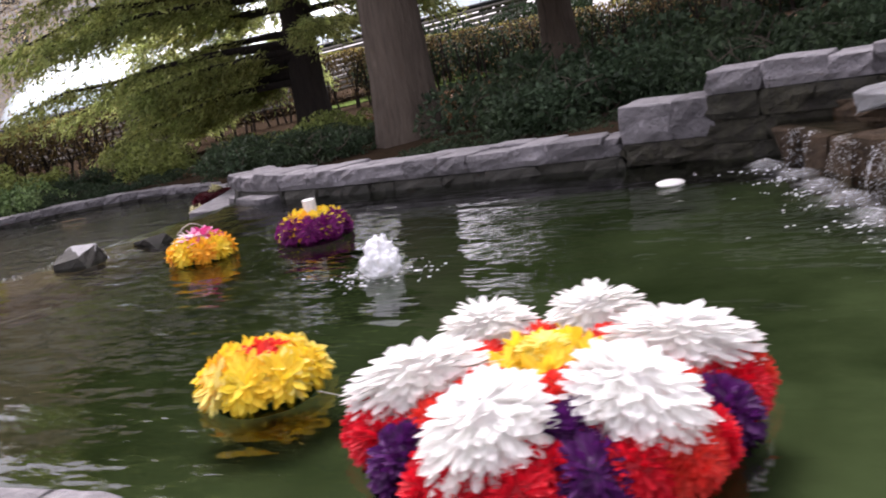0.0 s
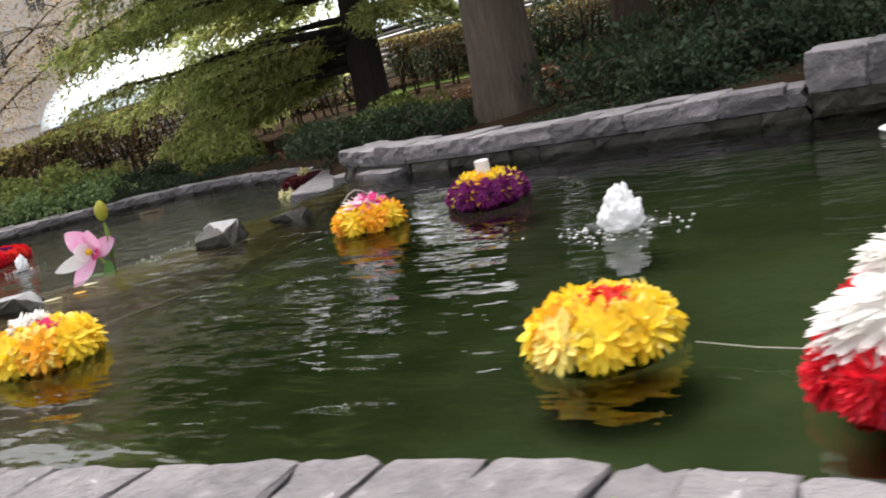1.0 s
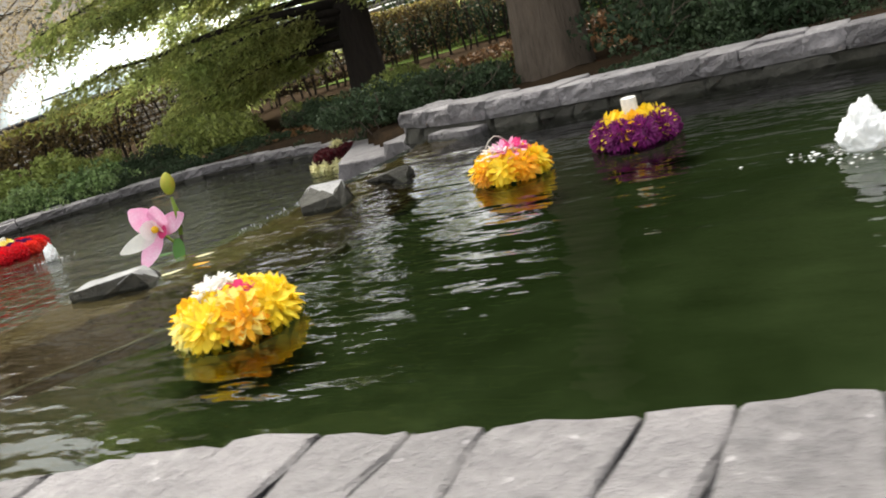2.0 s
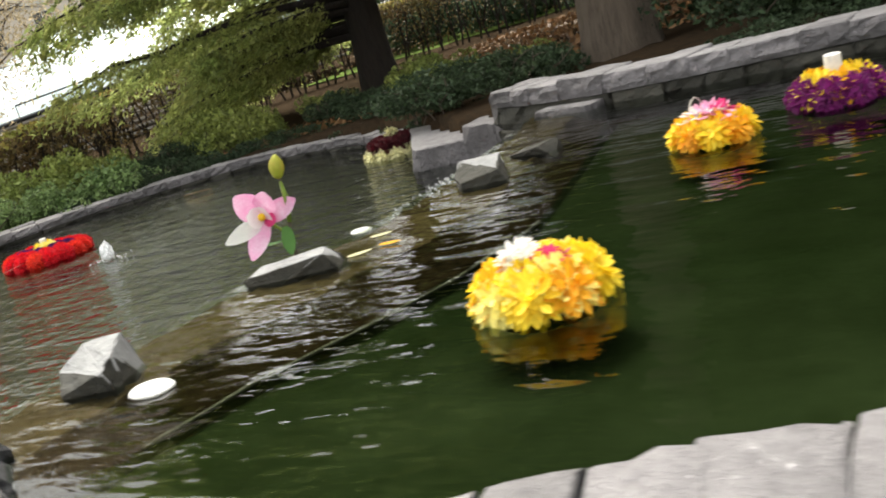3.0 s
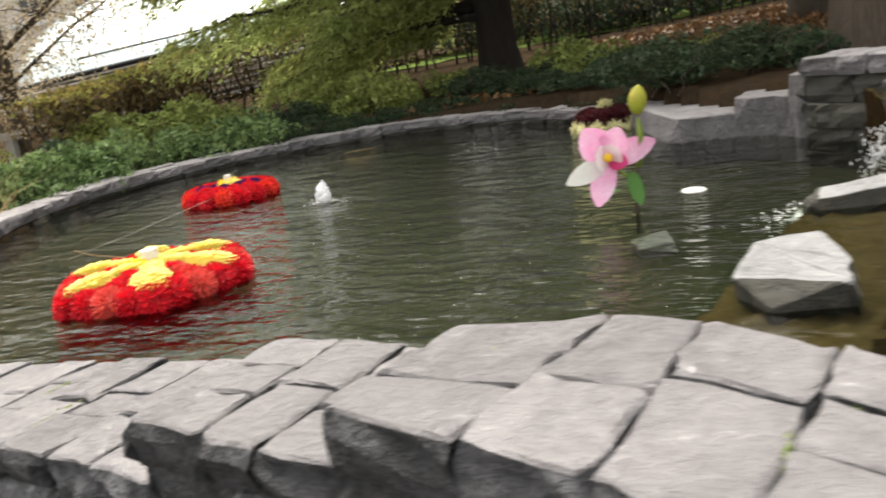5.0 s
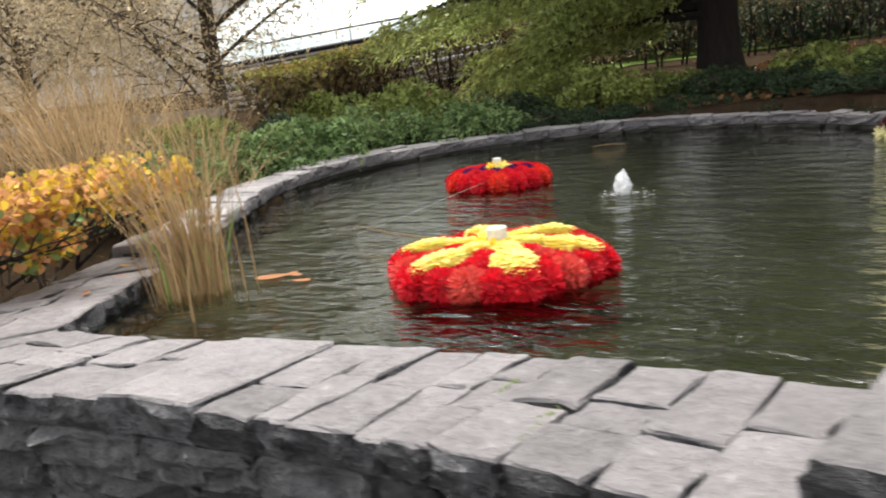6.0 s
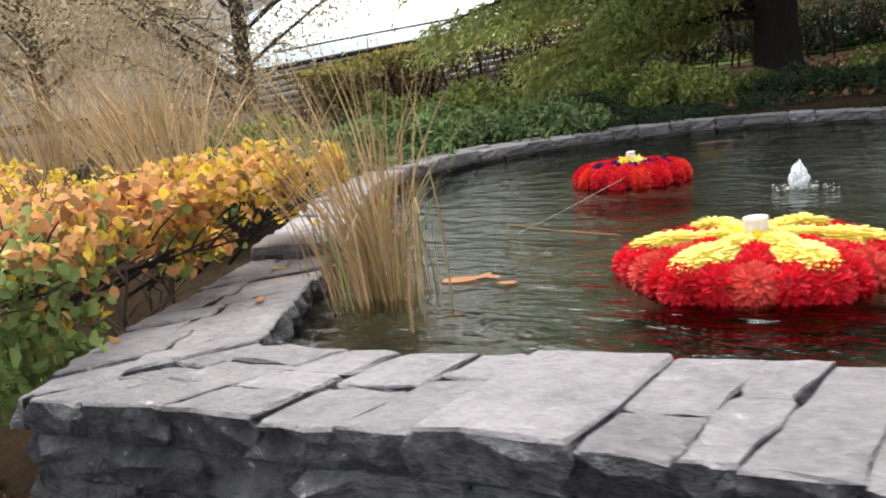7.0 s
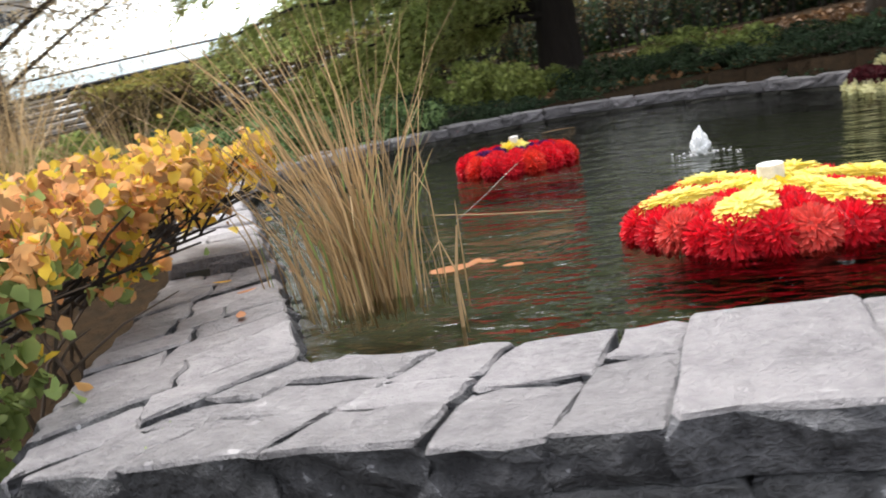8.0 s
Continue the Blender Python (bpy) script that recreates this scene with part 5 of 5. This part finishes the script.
def shrub(label, x, y, z, s, dark, turn, tall=1.0, leaf=None):
    t = thing("shrub", label, "shrub", pose(x, y, z, 0, 0, turn) @ Matrix.Diagonal((s, s, s * tall, 1)), "shrubs behind the pond")
    part("foliage", (leaf[1] if leaf else S_DARK if dark else S_LIGHT)[int(turn) % 2], leaf[0] if leaf else M_EVERGREEN if dark else M_LIGHTSHRUB, t, kind="stuff")
    part("woody_stem", STEMS, M_TWIG, t, kind="stuff")


for k, p in enumerate(grow(offset(FAR_LEFT[8:], 0.8), 13)):
    s_ = (0.62, 0.8, 0.7, 0.88)[k % 4]
    shrub("rounded grey-green leafy shrub overhanging the low wall" if k < 6 else "low dark evergreen shrub behind the wall", p[0], p[1], 0.5, s_ if k < 7 else 0.62, k >= 6, 37 * k + 5, 1.0 if k < 6 else 0.75)
for k, p in enumerate(grow(offset(FAR_LEFT[10:-6], 1.75), 9)):
    s_ = (0.85, 0.7, 0.8)[k % 3]
    shrub("bushy olive-green shrub in the second row" if k % 2 else "dense dark green shrub in the second row", p[0], p[1], 0.55, s_, k % 2 == 0, 53 * k + 8, 1.1, OLIVE if k % 2 else None)
for k, p in enumerate(grow(offset(FAR_LEFT[14:-8], 3.0), 7)):
    shrub("tall olive-green shrub below the drooping conifer", p[0], p[1], 0.6, 0.8 if k % 2 else 0.65, False, 71 * k + 4, 1.0, OLIVE)
for k, x in enumerate(np.linspace(-5.6, 2.6, 12)):
    if -4.3 < x < -3.0:
        continue
    y = 6.2 + 0.25 * math.sin(2.1 * k) + (0.35 if x < -4.4 else 0)
    shrub("dense dark evergreen shrub behind the upper pond wall", x, y, 0.78 + 0.045 * (x + 5.6), 0.7 if x < -4 else 0.82, True, 41 * k + 3, 1.05)
for k, x in enumerate(np.linspace(-2.5, 3.4, 8)):
    shrub("tall dark evergreen shrub behind the upper pond wall", x, 7.4 + 0.2 * math.sin(k), 0.9 + 0.03 * (x + 3), 1.15, True, 29 * k + 2, 1.1)

for k, (x, y, s) in enumerate(((-6.3, 7.7, 0.6), (-5.6, 7.35, 0.5), (-7.2, 8.4, 0.65), (-6.4, 8.9, 0.7), (-5.3, 8.3, 0.6), (-8.3, 9.3, 0.7), (-7.4, 10.0, 0.7))):
    shrub("low dark evergreen ground cover under the trees", x, y, float(height(np.array(x), np.array(y))), s, True, 61 * k + 4, 0.7)

for k, p in enumerate(grow(offset(FAR_LEFT[10:], 0.6), 17)[5:]):
    shrub("low dark evergreen edging behind the curved wall", p[0], p[1], 0.5, (0.5, 0.42, 0.56)[k % 3], True, 47 * k + 6, 0.9)
for k, (x, y, s_) in enumerate(((-5.3, 7.0, 0.5), (-4.75, 6.55, 0.55), (-5.9, 7.2, 0.5), (-5.0, 6.3, 0.4), (-4.65, 6.1, 0.42), (-5.6, 7.6, 0.6), (-4.9, 7.2, 0.62))):
    shrub("low dark evergreen edging behind the stone blocks", x, y, 0.55, s_, True, 43 * k + 3, 0.9)

for k, x in enumerate(np.linspace(-2.75, 1.9, 9)):
    shrub("low dark evergreen spreading to the back of the wall", x, 5.62 + 0.08 * math.sin(3 * k), 0.8 + 0.03 * (x + 3), 0.48, True, 67 * k + 5, 0.8)

# ---- trees ----
def tree(label, x, y, z, r, tall, lean, material, seed, limbs=(), leaf=None, leaf_pts=None, size=0.09, down=0.3, flare=1.35, category="tree", upper=None, ways=None, slim=0.4):
    rng = np.random.default_rng(seed)
    t = thing("tree", label, category, pose(x, y, z))
    hs = np.r_[-0.15, 0.1, 0.35, 0.8, np.linspace(1.6, tall, 7)]
    pts = [(lean[0] * h + 0.03 * math.sin(h * 1.3 + seed), lean[1] * h, h) for h in hs]
    rad = [r * (flare if h < 0 else 1 + (flare - 1) * math.exp(-h / 0.3)) * (1 - 0.72 * max(0, h) / tall) for h in hs]
    v, q = tube(pts, rad, 22)
    v = [Vector(p) for p in v]
    for p in v:
        c = Vector((lean[0] * p.z, lean[1] * p.z, p.z))
        d = p - c
        p += d * (0.10 * noise.noise(Vector((d.x * 9 / r * 0.2, d.y * 9 / r * 0.2, p.z * 0.4))) + 0.06 * noise.noise(Vector((p.x * 6, p.y * 6, p.z * 1.1))))
    part("trunk", mesh_of("trunk", v, q, True), material, t, "furrowed bark trunk")
    for limb in limbs:
        v, q = tube(limb, np.linspace(0.07, 0.012, len(limb)) * (r / 0.3), 7)
        part("limb", mesh_of("limb", v, q, True), material, t)
    if leaf_pts is not None:
        part("crown", leaf_cloud("crown", leaf_pts, size, seed + 5, slim, 0.35, down, ways), leaf, t, "loose leafy crown", kind="stuff")
    if upper is not None:
        part("upper_crown", leaf_cloud("upper_crown", upper, 0.3, seed + 6, 0.6, 0.35, 0.2), leaf, t, "dense upper crown", kind="stuff")
    return t


def sprays(limbs, rng, per, hang=0.35, wide=0.35):
    """Points of foliage hanging round limbs."""
    out = []
    for limb in limbs:
        p = grow(limb, 14)[3:]
        for c in p:
            k = rng.normal(0, 1, (per, 3)) * np.array([wide, wide, hang * 0.5])
            k[:, 2] -= hang * 0.4 * np.abs(rng.normal(0, 1, per))
            out.append(c + k)
    return np.concatenate(out)


def fronds(limbs, rng, per, reach=0.55, slim=0.05):
    """Feathery side sprays: strings of needles running out and down from each limb."""
    out, ways = [], []
    for limb in limbs:
        p = grow(limb, 16)
        for i in range(4, 16):
            along = p[i] - p[i - 1]
            along /= np.linalg.norm(along)
            for _ in range(per):
                side = np.array([-along[1], along[0], 0.0]) * rng.choice((-1, 1))
                d = along * rng.uniform(0.5, 1.0) + side * rng.uniform(0.2, 1.0) + np.array([0, 0, rng.uniform(-0.45, 0.05)])
                d /= np.linalg.norm(d)
                t = np.linspace(0.05, 1, 13)[:, None]
                q = p[i] + d * t * reach * rng.uniform(0.5, 1.3) - np.array([0, 0, 0.16]) * t ** 2
                out.append(q + rng.normal(0, slim, q.shape))
                ways.append(np.repeat(d[None] - (0, 0, 0.15), len(t), 0))
    return np.concatenate(out), 1.3 * np.concatenate(ways)


def make_limbs(rng, n, z0, z1, reach, rise, heads=(0, 360)):
    limbs = []
    for k in range(n):
        a = radians(rng.uniform(*heads))
        z = rng.uniform(z0, z1)
        L = reach * rng.uniform(0.6, 1.1)
        pts = []
        for t in np.linspace(0, 1, 7):
            w = rng.normal(0, 0.05 * L * t)
            pts.append((math.cos(a + w * 0.2) * L * t, math.sin(a + w * 0.2) * L * t, z + rise * L * t - 0.16 * L * t * t + w * 0.3))
        limbs.append(pts)
    return limbs


def high_crown(rng, c, r, n):
    """Clumped foliage high in a crown."""
    out = []
    for _ in range(70):
        k = rng.normal(0, 1, 3)
        k /= np.linalg.norm(k)
        out.append(ellipsoid_points(n // 70, np.array(c) + k * np.array(r) * rng.uniform(0.3, 0.9), np.array([0.95, 0.95, 0.6]), rng, 0.3))
    return np.concatenate(out)


# big trunk close behind the upper pond, its crown high above
rng = np.random.default_rng(301)
lim = make_limbs(rng, 16, 3.6, 8.5, 3.8, 0.35, (-10, 190))
# second upper tier: unseen flat canopy added to darken reflections on the sill
tree("tall straight tree with furrowed grey-brown bark behind the pond wall", -4.15, 7.35, 0.7, 0.3, 11, (-0.005, 0.0), M_BARK, 302, lim, M_CROWN,
     sprays(lim, rng, 60, 0.9, 0.75), 0.17, 0.3, upper=np.concatenate([high_crown(rng, (0.6, 2.0, 6.8), (5.2, 3.4, 3.4), 26000), high_crown(rng, (1.0, 3.2, 3.3), (4.8, 2.6, 0.5), 16000)]))

# dark spreading conifer with low drooping branches
rng = np.random.default_rng(311)
lim = make_limbs(rng, 20, 1.2, 3.0, 4.6, 0.08, (130, 262)) + make_limbs(rng, 16, 2.4, 7.0, 3.4, 0.25) + make_limbs(rng, 4, 1.5, 2.4, 2.6, 0.1, (-60, 60)) + make_limbs(rng, 9, 0.8, 1.3, 4.2, 0.03, (160, 245))
needles = fronds(lim, rng, 12)
# the lower high_crown is an added overhang, out of view, blocking mirrored sky
tree("dark-barked conifer with low drooping olive-green sprays", -9.3, 12.5, 0.75, 0.3, 10, (-0.01, 0.0), M_DARKBARK, 312, lim, M_YEW,
     needles[0], 0.1, 0.1, 1.25, upper=np.concatenate([high_crown(rng, (0, 0, 7.8), (4.8, 4.8, 3.2), 17000), high_crown(rng, (-1.2, -2.8, 4.5), (3.4, 2.4, 0.8), 9000)]), ways=needles[1], slim=0.3)

# further trees at the back
rng = np.random.default_rng(321)
lim = make_limbs(rng, 12, 3.2, 8.0, 3.8, 0.4)
# its thin low tier is added above the view to darken the upper pond
tree("brown-barked tree among fallen leaves", -4.9, 13.2, 1.0, 0.27, 10, (0.01, 0.0), M_BARK, 322, lim, M_CROWN,
     sprays(lim, rng, 60, 0.9, 0.75), 0.18, upper=np.concatenate([high_crown(rng, (0, 0, 6.6), (5.0, 4.4, 3.4), 22000), high_crown(rng, (-0.6, -2.4, 2.8), (3.2, 2.0, 0.4), 9000)]))
rng = np.random.default_rng(331)
lim = make_limbs(rng, 12, 3.0, 8.0, 4.2, 0.4)
tree("leafy tree behind the evergreen shrubs", 4.2, 10.0, 1.1, 0.25, 10, (0.0, 0.0), M_BARK, 332, lim, M_CROWN,
     sprays(lim, rng, 70, 0.9, 0.8), 0.18, upper=high_crown(rng, (0, 0, 6.0), (5.0, 4.4, 3.4), 24000))

# added tree: its out-of-view crown closes a sky gap mirrored in the pond
rng = np.random.default_rng(337)
lim = make_limbs(rng, 12, 2.8, 7.0, 3.0, 0.35)
tree("added leafy tree whose unseen crown darkens the pond's reflections", -1.9, 12.0, 1.1, 0.2, 9, (0.0, 0.0), M_BARK, 338, lim, M_CROWN,
     sprays(lim, rng, 60, 0.8, 0.7), 0.18, upper=high_crown(rng, (0, 0, 5.6), (4.0, 2.8, 3.0), 18000))

# a belt of trees closing the far side
rng = np.random.default_rng(333)
lim = make_limbs(rng, 10, 1.5, 6.0, 3.0, 0.3)
belt = tree("dense dark tree in the belt beyond the lawn", -6.0, 27.0, 1.2, 0.28, 9, (0.0, 0.0), M_DARKBARK, 334, lim, M_CROWN,
            sprays(lim, rng, 60, 0.9, 0.8), 0.2, upper=high_crown(rng, (0, 0, 4.6), (3.6, 3.0, 3.9), 9000))
tagged(belt, group="belt of trees")
for k, (x, y, turn, s) in enumerate(((-1.0, 25.5, 70, 1.1), (4.5, 25.0, 140, 1.0), (9.5, 23.5, 200, 1.15), (14.5, 21.0, 260, 1.1), (17.5, 15.5, 320, 1.1), (18.0, 9.5, 40, 1.05),
                                     (-3.6, 25.0, 300, 0.95), (1.5, 29.5, 30, 1.3), (8.0, 29.0, 100, 1.3), (5.2, 13.5, 15, 0.9), (-12.5, 31.0, 220, 1.0))):
    copy_thing(belt, pose(x, y, 1.1, 0, 0, turn) @ Matrix.Diagonal((s, s, s, 1)))

# withered, nearly bare tree at the left, with fine twigs
def twigs(limbs, rng, n):
    pieces = []
    for limb in limbs:
        p = grow(limb, 12)
        for _ in range(n):
            c = p[rng.integers(2, 12)]
            d = rng.normal(0, 1, 3) * np.array([1, 1, 0.5])
            d /= np.linalg.norm(d)
            L = rng.uniform(0.3, 0.9)
            pieces.append(tube([c, c + d * L * 0.5 + (0, 0, 0.03), c + d * L + (0, 0, -0.05)], [0.014, 0.009, 0.004], 4))
    return join(pieces)


for x, y, z, r, seed, say in ((-16.3, 9.4, 0.3, 0.14, 341, "slender tree with bare twigs and withered brown leaves"),
                              (-21.5, 9.4, 0.3, 0.14, 351, "slender bare tree with withered leaves beyond the hedge")):
    rng = np.random.default_rng(seed)
    lim = make_limbs(rng, 36, 0.3, 5.0, 3.2, 0.75)
    t = tree(say, x, y, z, r, 7.5, (-0.015, 0.0), M_BARK, seed + 1, lim, M_SPARSE, sprays(lim, rng, 130, 0.5, 0.45), 0.065, 0.4)
    v, q = twigs(lim, rng, 17)
    part("twig_mass", mesh_of("twig_mass", v, q), M_TWIG, t, "fine bare twigs", kind="stuff")

# tall dry grasses in the left bed
for k, (x, y, s) in enumerate(((-10.9, 3.1, 1.3), (-11.6, 3.5, 1.4), (-12.4, 3.3, 1.5), (-11.9, 4.3, 1.3), (-10.6, 3.9, 1.0), (-13.2, 4.4, 1.5), (-14.2, 5.6, 1.6), (-13.4, 6.2, 1.2), (-15.4, 6.8, 1.6), (-14.6, 3.6, 1.6), (-16.6, 5.2, 1.7))):
    g = thing("grass_clump", "tall clump of dry tawny ornamental grass", "ornamental grass", pose(x, y, 0.32), "dry grasses")
    part("grass_mass", blades("grass_mass", 260, 0.3, s, 400 + k, 0.005, 0.42, -0.2), M_REED, g, kind="stuff")

# ---- brown hedge with bare stems beyond the beds ----
HEDGE = Line([(-12.6, 6.7), (-14.0, 9.2), (-15.4, 13.0), (-14.2, 18.0), (-10.5, 20.3), (-6, 21.2), (0, 21.8), (8, 22)])
rng = np.random.default_rng(361)
n_seg = 9
for s in range(n_seg):
    h = thing("hedge", "thin brown autumn hedge with bare stems and an even top", "hedge", group="far hedge")
    stems, leaves, fringe = [], [], []
    m_ = int(HEDGE.length / n_seg / 0.22)
    for k in range(m_):
        u = (s + (k + rng.uniform(0, 0.6)) / m_) / n_seg
        p = HEDGE.at(u)
        gz0 = float(height(np.array(p[0]), np.array(p[1])))
        top = 1.38 + 0.07 * np.clip(p[1] - 7, 0, 11)
        x, y = p[0] + rng.normal(0, 0.14), p[1] + rng.normal(0, 0.14)
        pts = [(x, y, gz0 - 0.05), (x + rng.normal(0, 0.05), y, gz0 + 0.3), (x + rng.normal(0, 0.1), y, top - 0.3), (x + rng.normal(0, 0.15), y + 0.05, top)]
        stems.append(tube(pts, [0.03, 0.026, 0.02, 0.008], 5))
        for side in (-1, 1):
            e = np.array(pts[1]) * 0.5 + np.array(pts[2]) * 0.5
            stems.append(tube([pts[1], e + (0.1 * side, 0.1 * side, 0.0), (x + 0.2 * side, y + 0.2 * side, top - 0.1)], [0.016, 0.012, 0.005], 4))
        nn = 230 if s < 4 else 80
        low = rng.random(nn) < 0.33
        zz = np.where(low, rng.uniform(gz0 + 0.15, top, nn), top - np.abs(rng.normal(0, 0.28, nn)))
        c = np.stack([x + rng.normal(0, 0.2, nn), y + rng.normal(0, 0.2, nn), zz], 1)
        leaves.append(c[c[:, 2] > gz0])
        nf = 60 if s < 4 else 14
        fringe.append(np.stack([x + rng.normal(0, 0.2, nf), y + rng.normal(0, 0.2, nf), top + 0.04 - np.abs(rng.normal(0, 0.09, nf))], 1))
    v, q = join(stems)
    part("woody_stem", mesh_of("woody_stem", v, q), M_DARKBARK, h, "bare dark stems", kind="stuff")
    part("top_leaves", leaf_cloud("top_leaves", np.concatenate(fringe), 0.07, 390 + s, 0.6, 0.3), M_HEDGETOP, h, "yellow-green and orange leaves along the top", kind="stuff")
    part("leaves", leaf_cloud("leaves", np.concatenate(leaves), 0.075, 370 + s, 0.6, 0.3), M_HEDGE, h, "rusty brown leaves", kind="stuff")

for k, x in enumerate(np.linspace(-14.0, 5.0, 11)):
    shrub("broad dark evergreen bush beyond the far hedge", x, 23.6 + 0.3 * math.sin(2 * k), 0.9, 2.6, True, 31 * k + 7, 1.25)

# leaf litter bank and fallen leaves on the beds
rng = np.random.default_rng(381)
lp = np.stack([rng.uniform(-9.5, 1.5, 5000), rng.uniform(8.2, 18, 5000)], 1)
z = height(lp[:, 0], lp[:, 1]) + 0.02
lit = part("leaf_litter", leaf_cloud("leaf_litter", np.stack([lp[:, 0], lp[:, 1], z], 1), 0.11, 382, 0.7), M_LITTER, kind="stuff")
tagged(lit, "rust-brown fallen leaves under the trees", "leaf litter")
lp = np.stack([rng.uniform(-10.5, -8.7, 900), rng.uniform(-0.6, 0.9, 900)], 1)
z = height(lp[:, 0], lp[:, 1]) + 0.02
lit = part("leaf_litter", leaf_cloud("leaf_litter", np.stack([lp[:, 0], lp[:, 1], z], 1), 0.06, 383, 0.7), M_LITTER, kind="stuff")
tagged(lit, "brown beech leaves fallen at the wall's end", "leaf litter")

# ---- distance: buildings, rail, balustrade ----
def building(name, label, x, y, turn, wide, deep, floors, cols, storey=3.4, first=0):
    b = thing(name, label, "building", pose(x, y, -1.0, 0, 0, turn))
    tall = floors * storey + 1.2
    v, q = prism([(-wide / 2, 0), (wide / 2, 0), (wide / 2, deep), (-wide / 2, deep)], 0, tall)
    part("wall", mesh_of("wall", v, q), M_FACADE, b, "pale rendered wall")
    v, q = prism([(-wide / 2 - 0.4, -0.4), (wide / 2 + 0.4, -0.4), (wide / 2 + 0.4, deep + 0.4), (-wide / 2 - 0.4, deep + 0.4)], tall, tall + 0.5)
    part("roof", mesh_of("roof", v, q), M_ROOF, b, "slate grey flat roof edge")
    for f in range(1, floors):
        v, q = prism([(-wide / 2, -0.18), (wide / 2, -0.18), (wide / 2, -0.004), (-wide / 2, -0.004)], f * storey + 0.3, f * storey + 0.55)
        part("string_course", mesh_of("string_course", v, q), M_FRAME, b)
    pitch = wide / cols
    pane_v, pane_q = prism([(-0.62, -0.05), (0.62, -0.05), (0.62, -0.003), (-0.62, -0.003)], 0, 1.9)
    pane = mesh_of("pane", pane_v, pane_q)
    bars = join([prism([(a, -0.12), (c, -0.12), (c, -0.052), (a, -0.052)], d, e) for a, c, d, e in
                 ((-0.7, -0.6, -0.08, 1.98), (0.6, 0.7, -0.08, 1.98), (-0.6, 0.6, 1.9, 1.98), (-0.85, 0.85, -0.2, -0.08), (-0.04, 0.04, -0.08, 1.9))])
    bars = mesh_of("window_frame", *bars)
    for f in range(first, floors):
        for c in range(cols):
            w = part("window", pane, M_GLASS, b, "dark window pane", pose(-wide / 2 + pitch * (c + 0.5), 0, f * storey + 1.25))
            part("window_frame", bars, M_FRAME, w, "pale window frame")
    return b


building("apartment_building", "pale many-windowed building behind bare trees", -67.5, 32.5, 45, 52, 14, 6, 15, first=2)
building("apartment_building", "pale stone building far behind the hedge", -84, 2, 78, 40, 14, 5, 13)

# glazed vault with a rounded end, its gutter over a louvred wall
vault = thing("glazed_pavilion", "low glazed pavilion with a curved pale blue roof behind the hedge", "pavilion")
V0, VU, VN = np.array([-23.0, 15.2]), np.array([0.64, 0.768]), np.array([-0.768, 0.64])
VL, VR = 17.0, 5.5


def vault_point(l, phi):
    """A point on the roof: l along the eaves, phi up from the gutter."""
    k = math.sqrt(max(0.0, 1 - (1 - min(1.0, (l + 0.02) / VR)) ** 2))
    eave = 1.72 + 0.085 * l
    p = V0 + VU * l + VN * (4.2 * (1 - math.cos(phi) * k) + 2.2 * k * math.sin(phi))
    return (*p, eave + 2.5 * k * math.sin(phi))


ls = [VL * (j / 60) ** 1.3 for j in range(61)]
verts = [vault_point(l, radians(6 * i)) for l in ls for i in range(26)]
faces = [(j * 26 + i, (j + 1) * 26 + i, (j + 1) * 26 + i + 1, j * 26 + i + 1) for j in range(60) for i in range(25)]
part("roof", mesh_of("roof", verts, faces, True), M_ROOFGLASS, vault, "curved pale blue glazing, paled for the mirrored sky")
v, q = tube([np.array(vault_point(l, 0)) + (0.12, -0.1, 0.0) for l in ls[::3]], [0.07] * 21, 6)
part("gutter", mesh_of("gutter", v, q, True), M_RAIL, vault, "dark gutter")
for k in range(9):
    pts = [np.array(vault_point(l, 0)) - (0, 0, 0.12 + 0.16 * k) for l in ls[::3]]
    v, q = tube(pts, [0.06] * 21, 4)
    part("louvre", mesh_of("louvre", v, q), M_LOUVRE, vault, "weathered grey louvre board")
rail = thing("handrail", "thin dark metal handrail in front of the pavilion", "handrail")
v, q = tube([np.array(vault_point(l, 0)) + (1.0, -0.8, 0.36) for l in ls[9::3]], [0.025] * len(ls[9::3]), 6)
part("rail_bar", mesh_of("rail_bar", v, q), M_RAIL, rail)
for l in ls[9::9]:
    p = np.array(vault_point(l, 0)) + (1.0, -0.8, 0.0)
    v, q = tube([(p[0], p[1], 0.2), (p[0], p[1], p[2] + 0.36)], [0.012, 0.012], 6)
    part("rail_post", mesh_of("rail_post", v, q), M_RAIL, rail)

bal = thing("balustrade", "low pale stone balustrade with square openings", "balustrade")
bp = Line([(-20.5, 6.6), (-17.2, 8.2), (-15.8, 8.9)])
for z0, z1, wd in ((0.25, 0.42, 0.12), (0.86, 0.98, 0.14)):
    pts = grow(bp.p, 6)
    side = offset(pts, wd)
    v, q = prism([tuple(p) for p in pts] + [tuple(p) for p in side[::-1]], z0, z1)
    part("stone_rail", mesh_of("stone_rail", v, q), M_BALUSTER, bal)
for k in range(16):
    p = bp.at((k + 0.5) / 16)
    v, q = prism([(p[0] - 0.09, p[1] + 0.0), (p[0] + 0.06, p[1] + 0.02), (p[0] + 0.05, p[1] + 0.12), (p[0] - 0.09, p[1] + 0.1)], 0.4, 0.88)
    part("baluster", mesh_of("baluster", v, q), M_BALUSTER, bal)
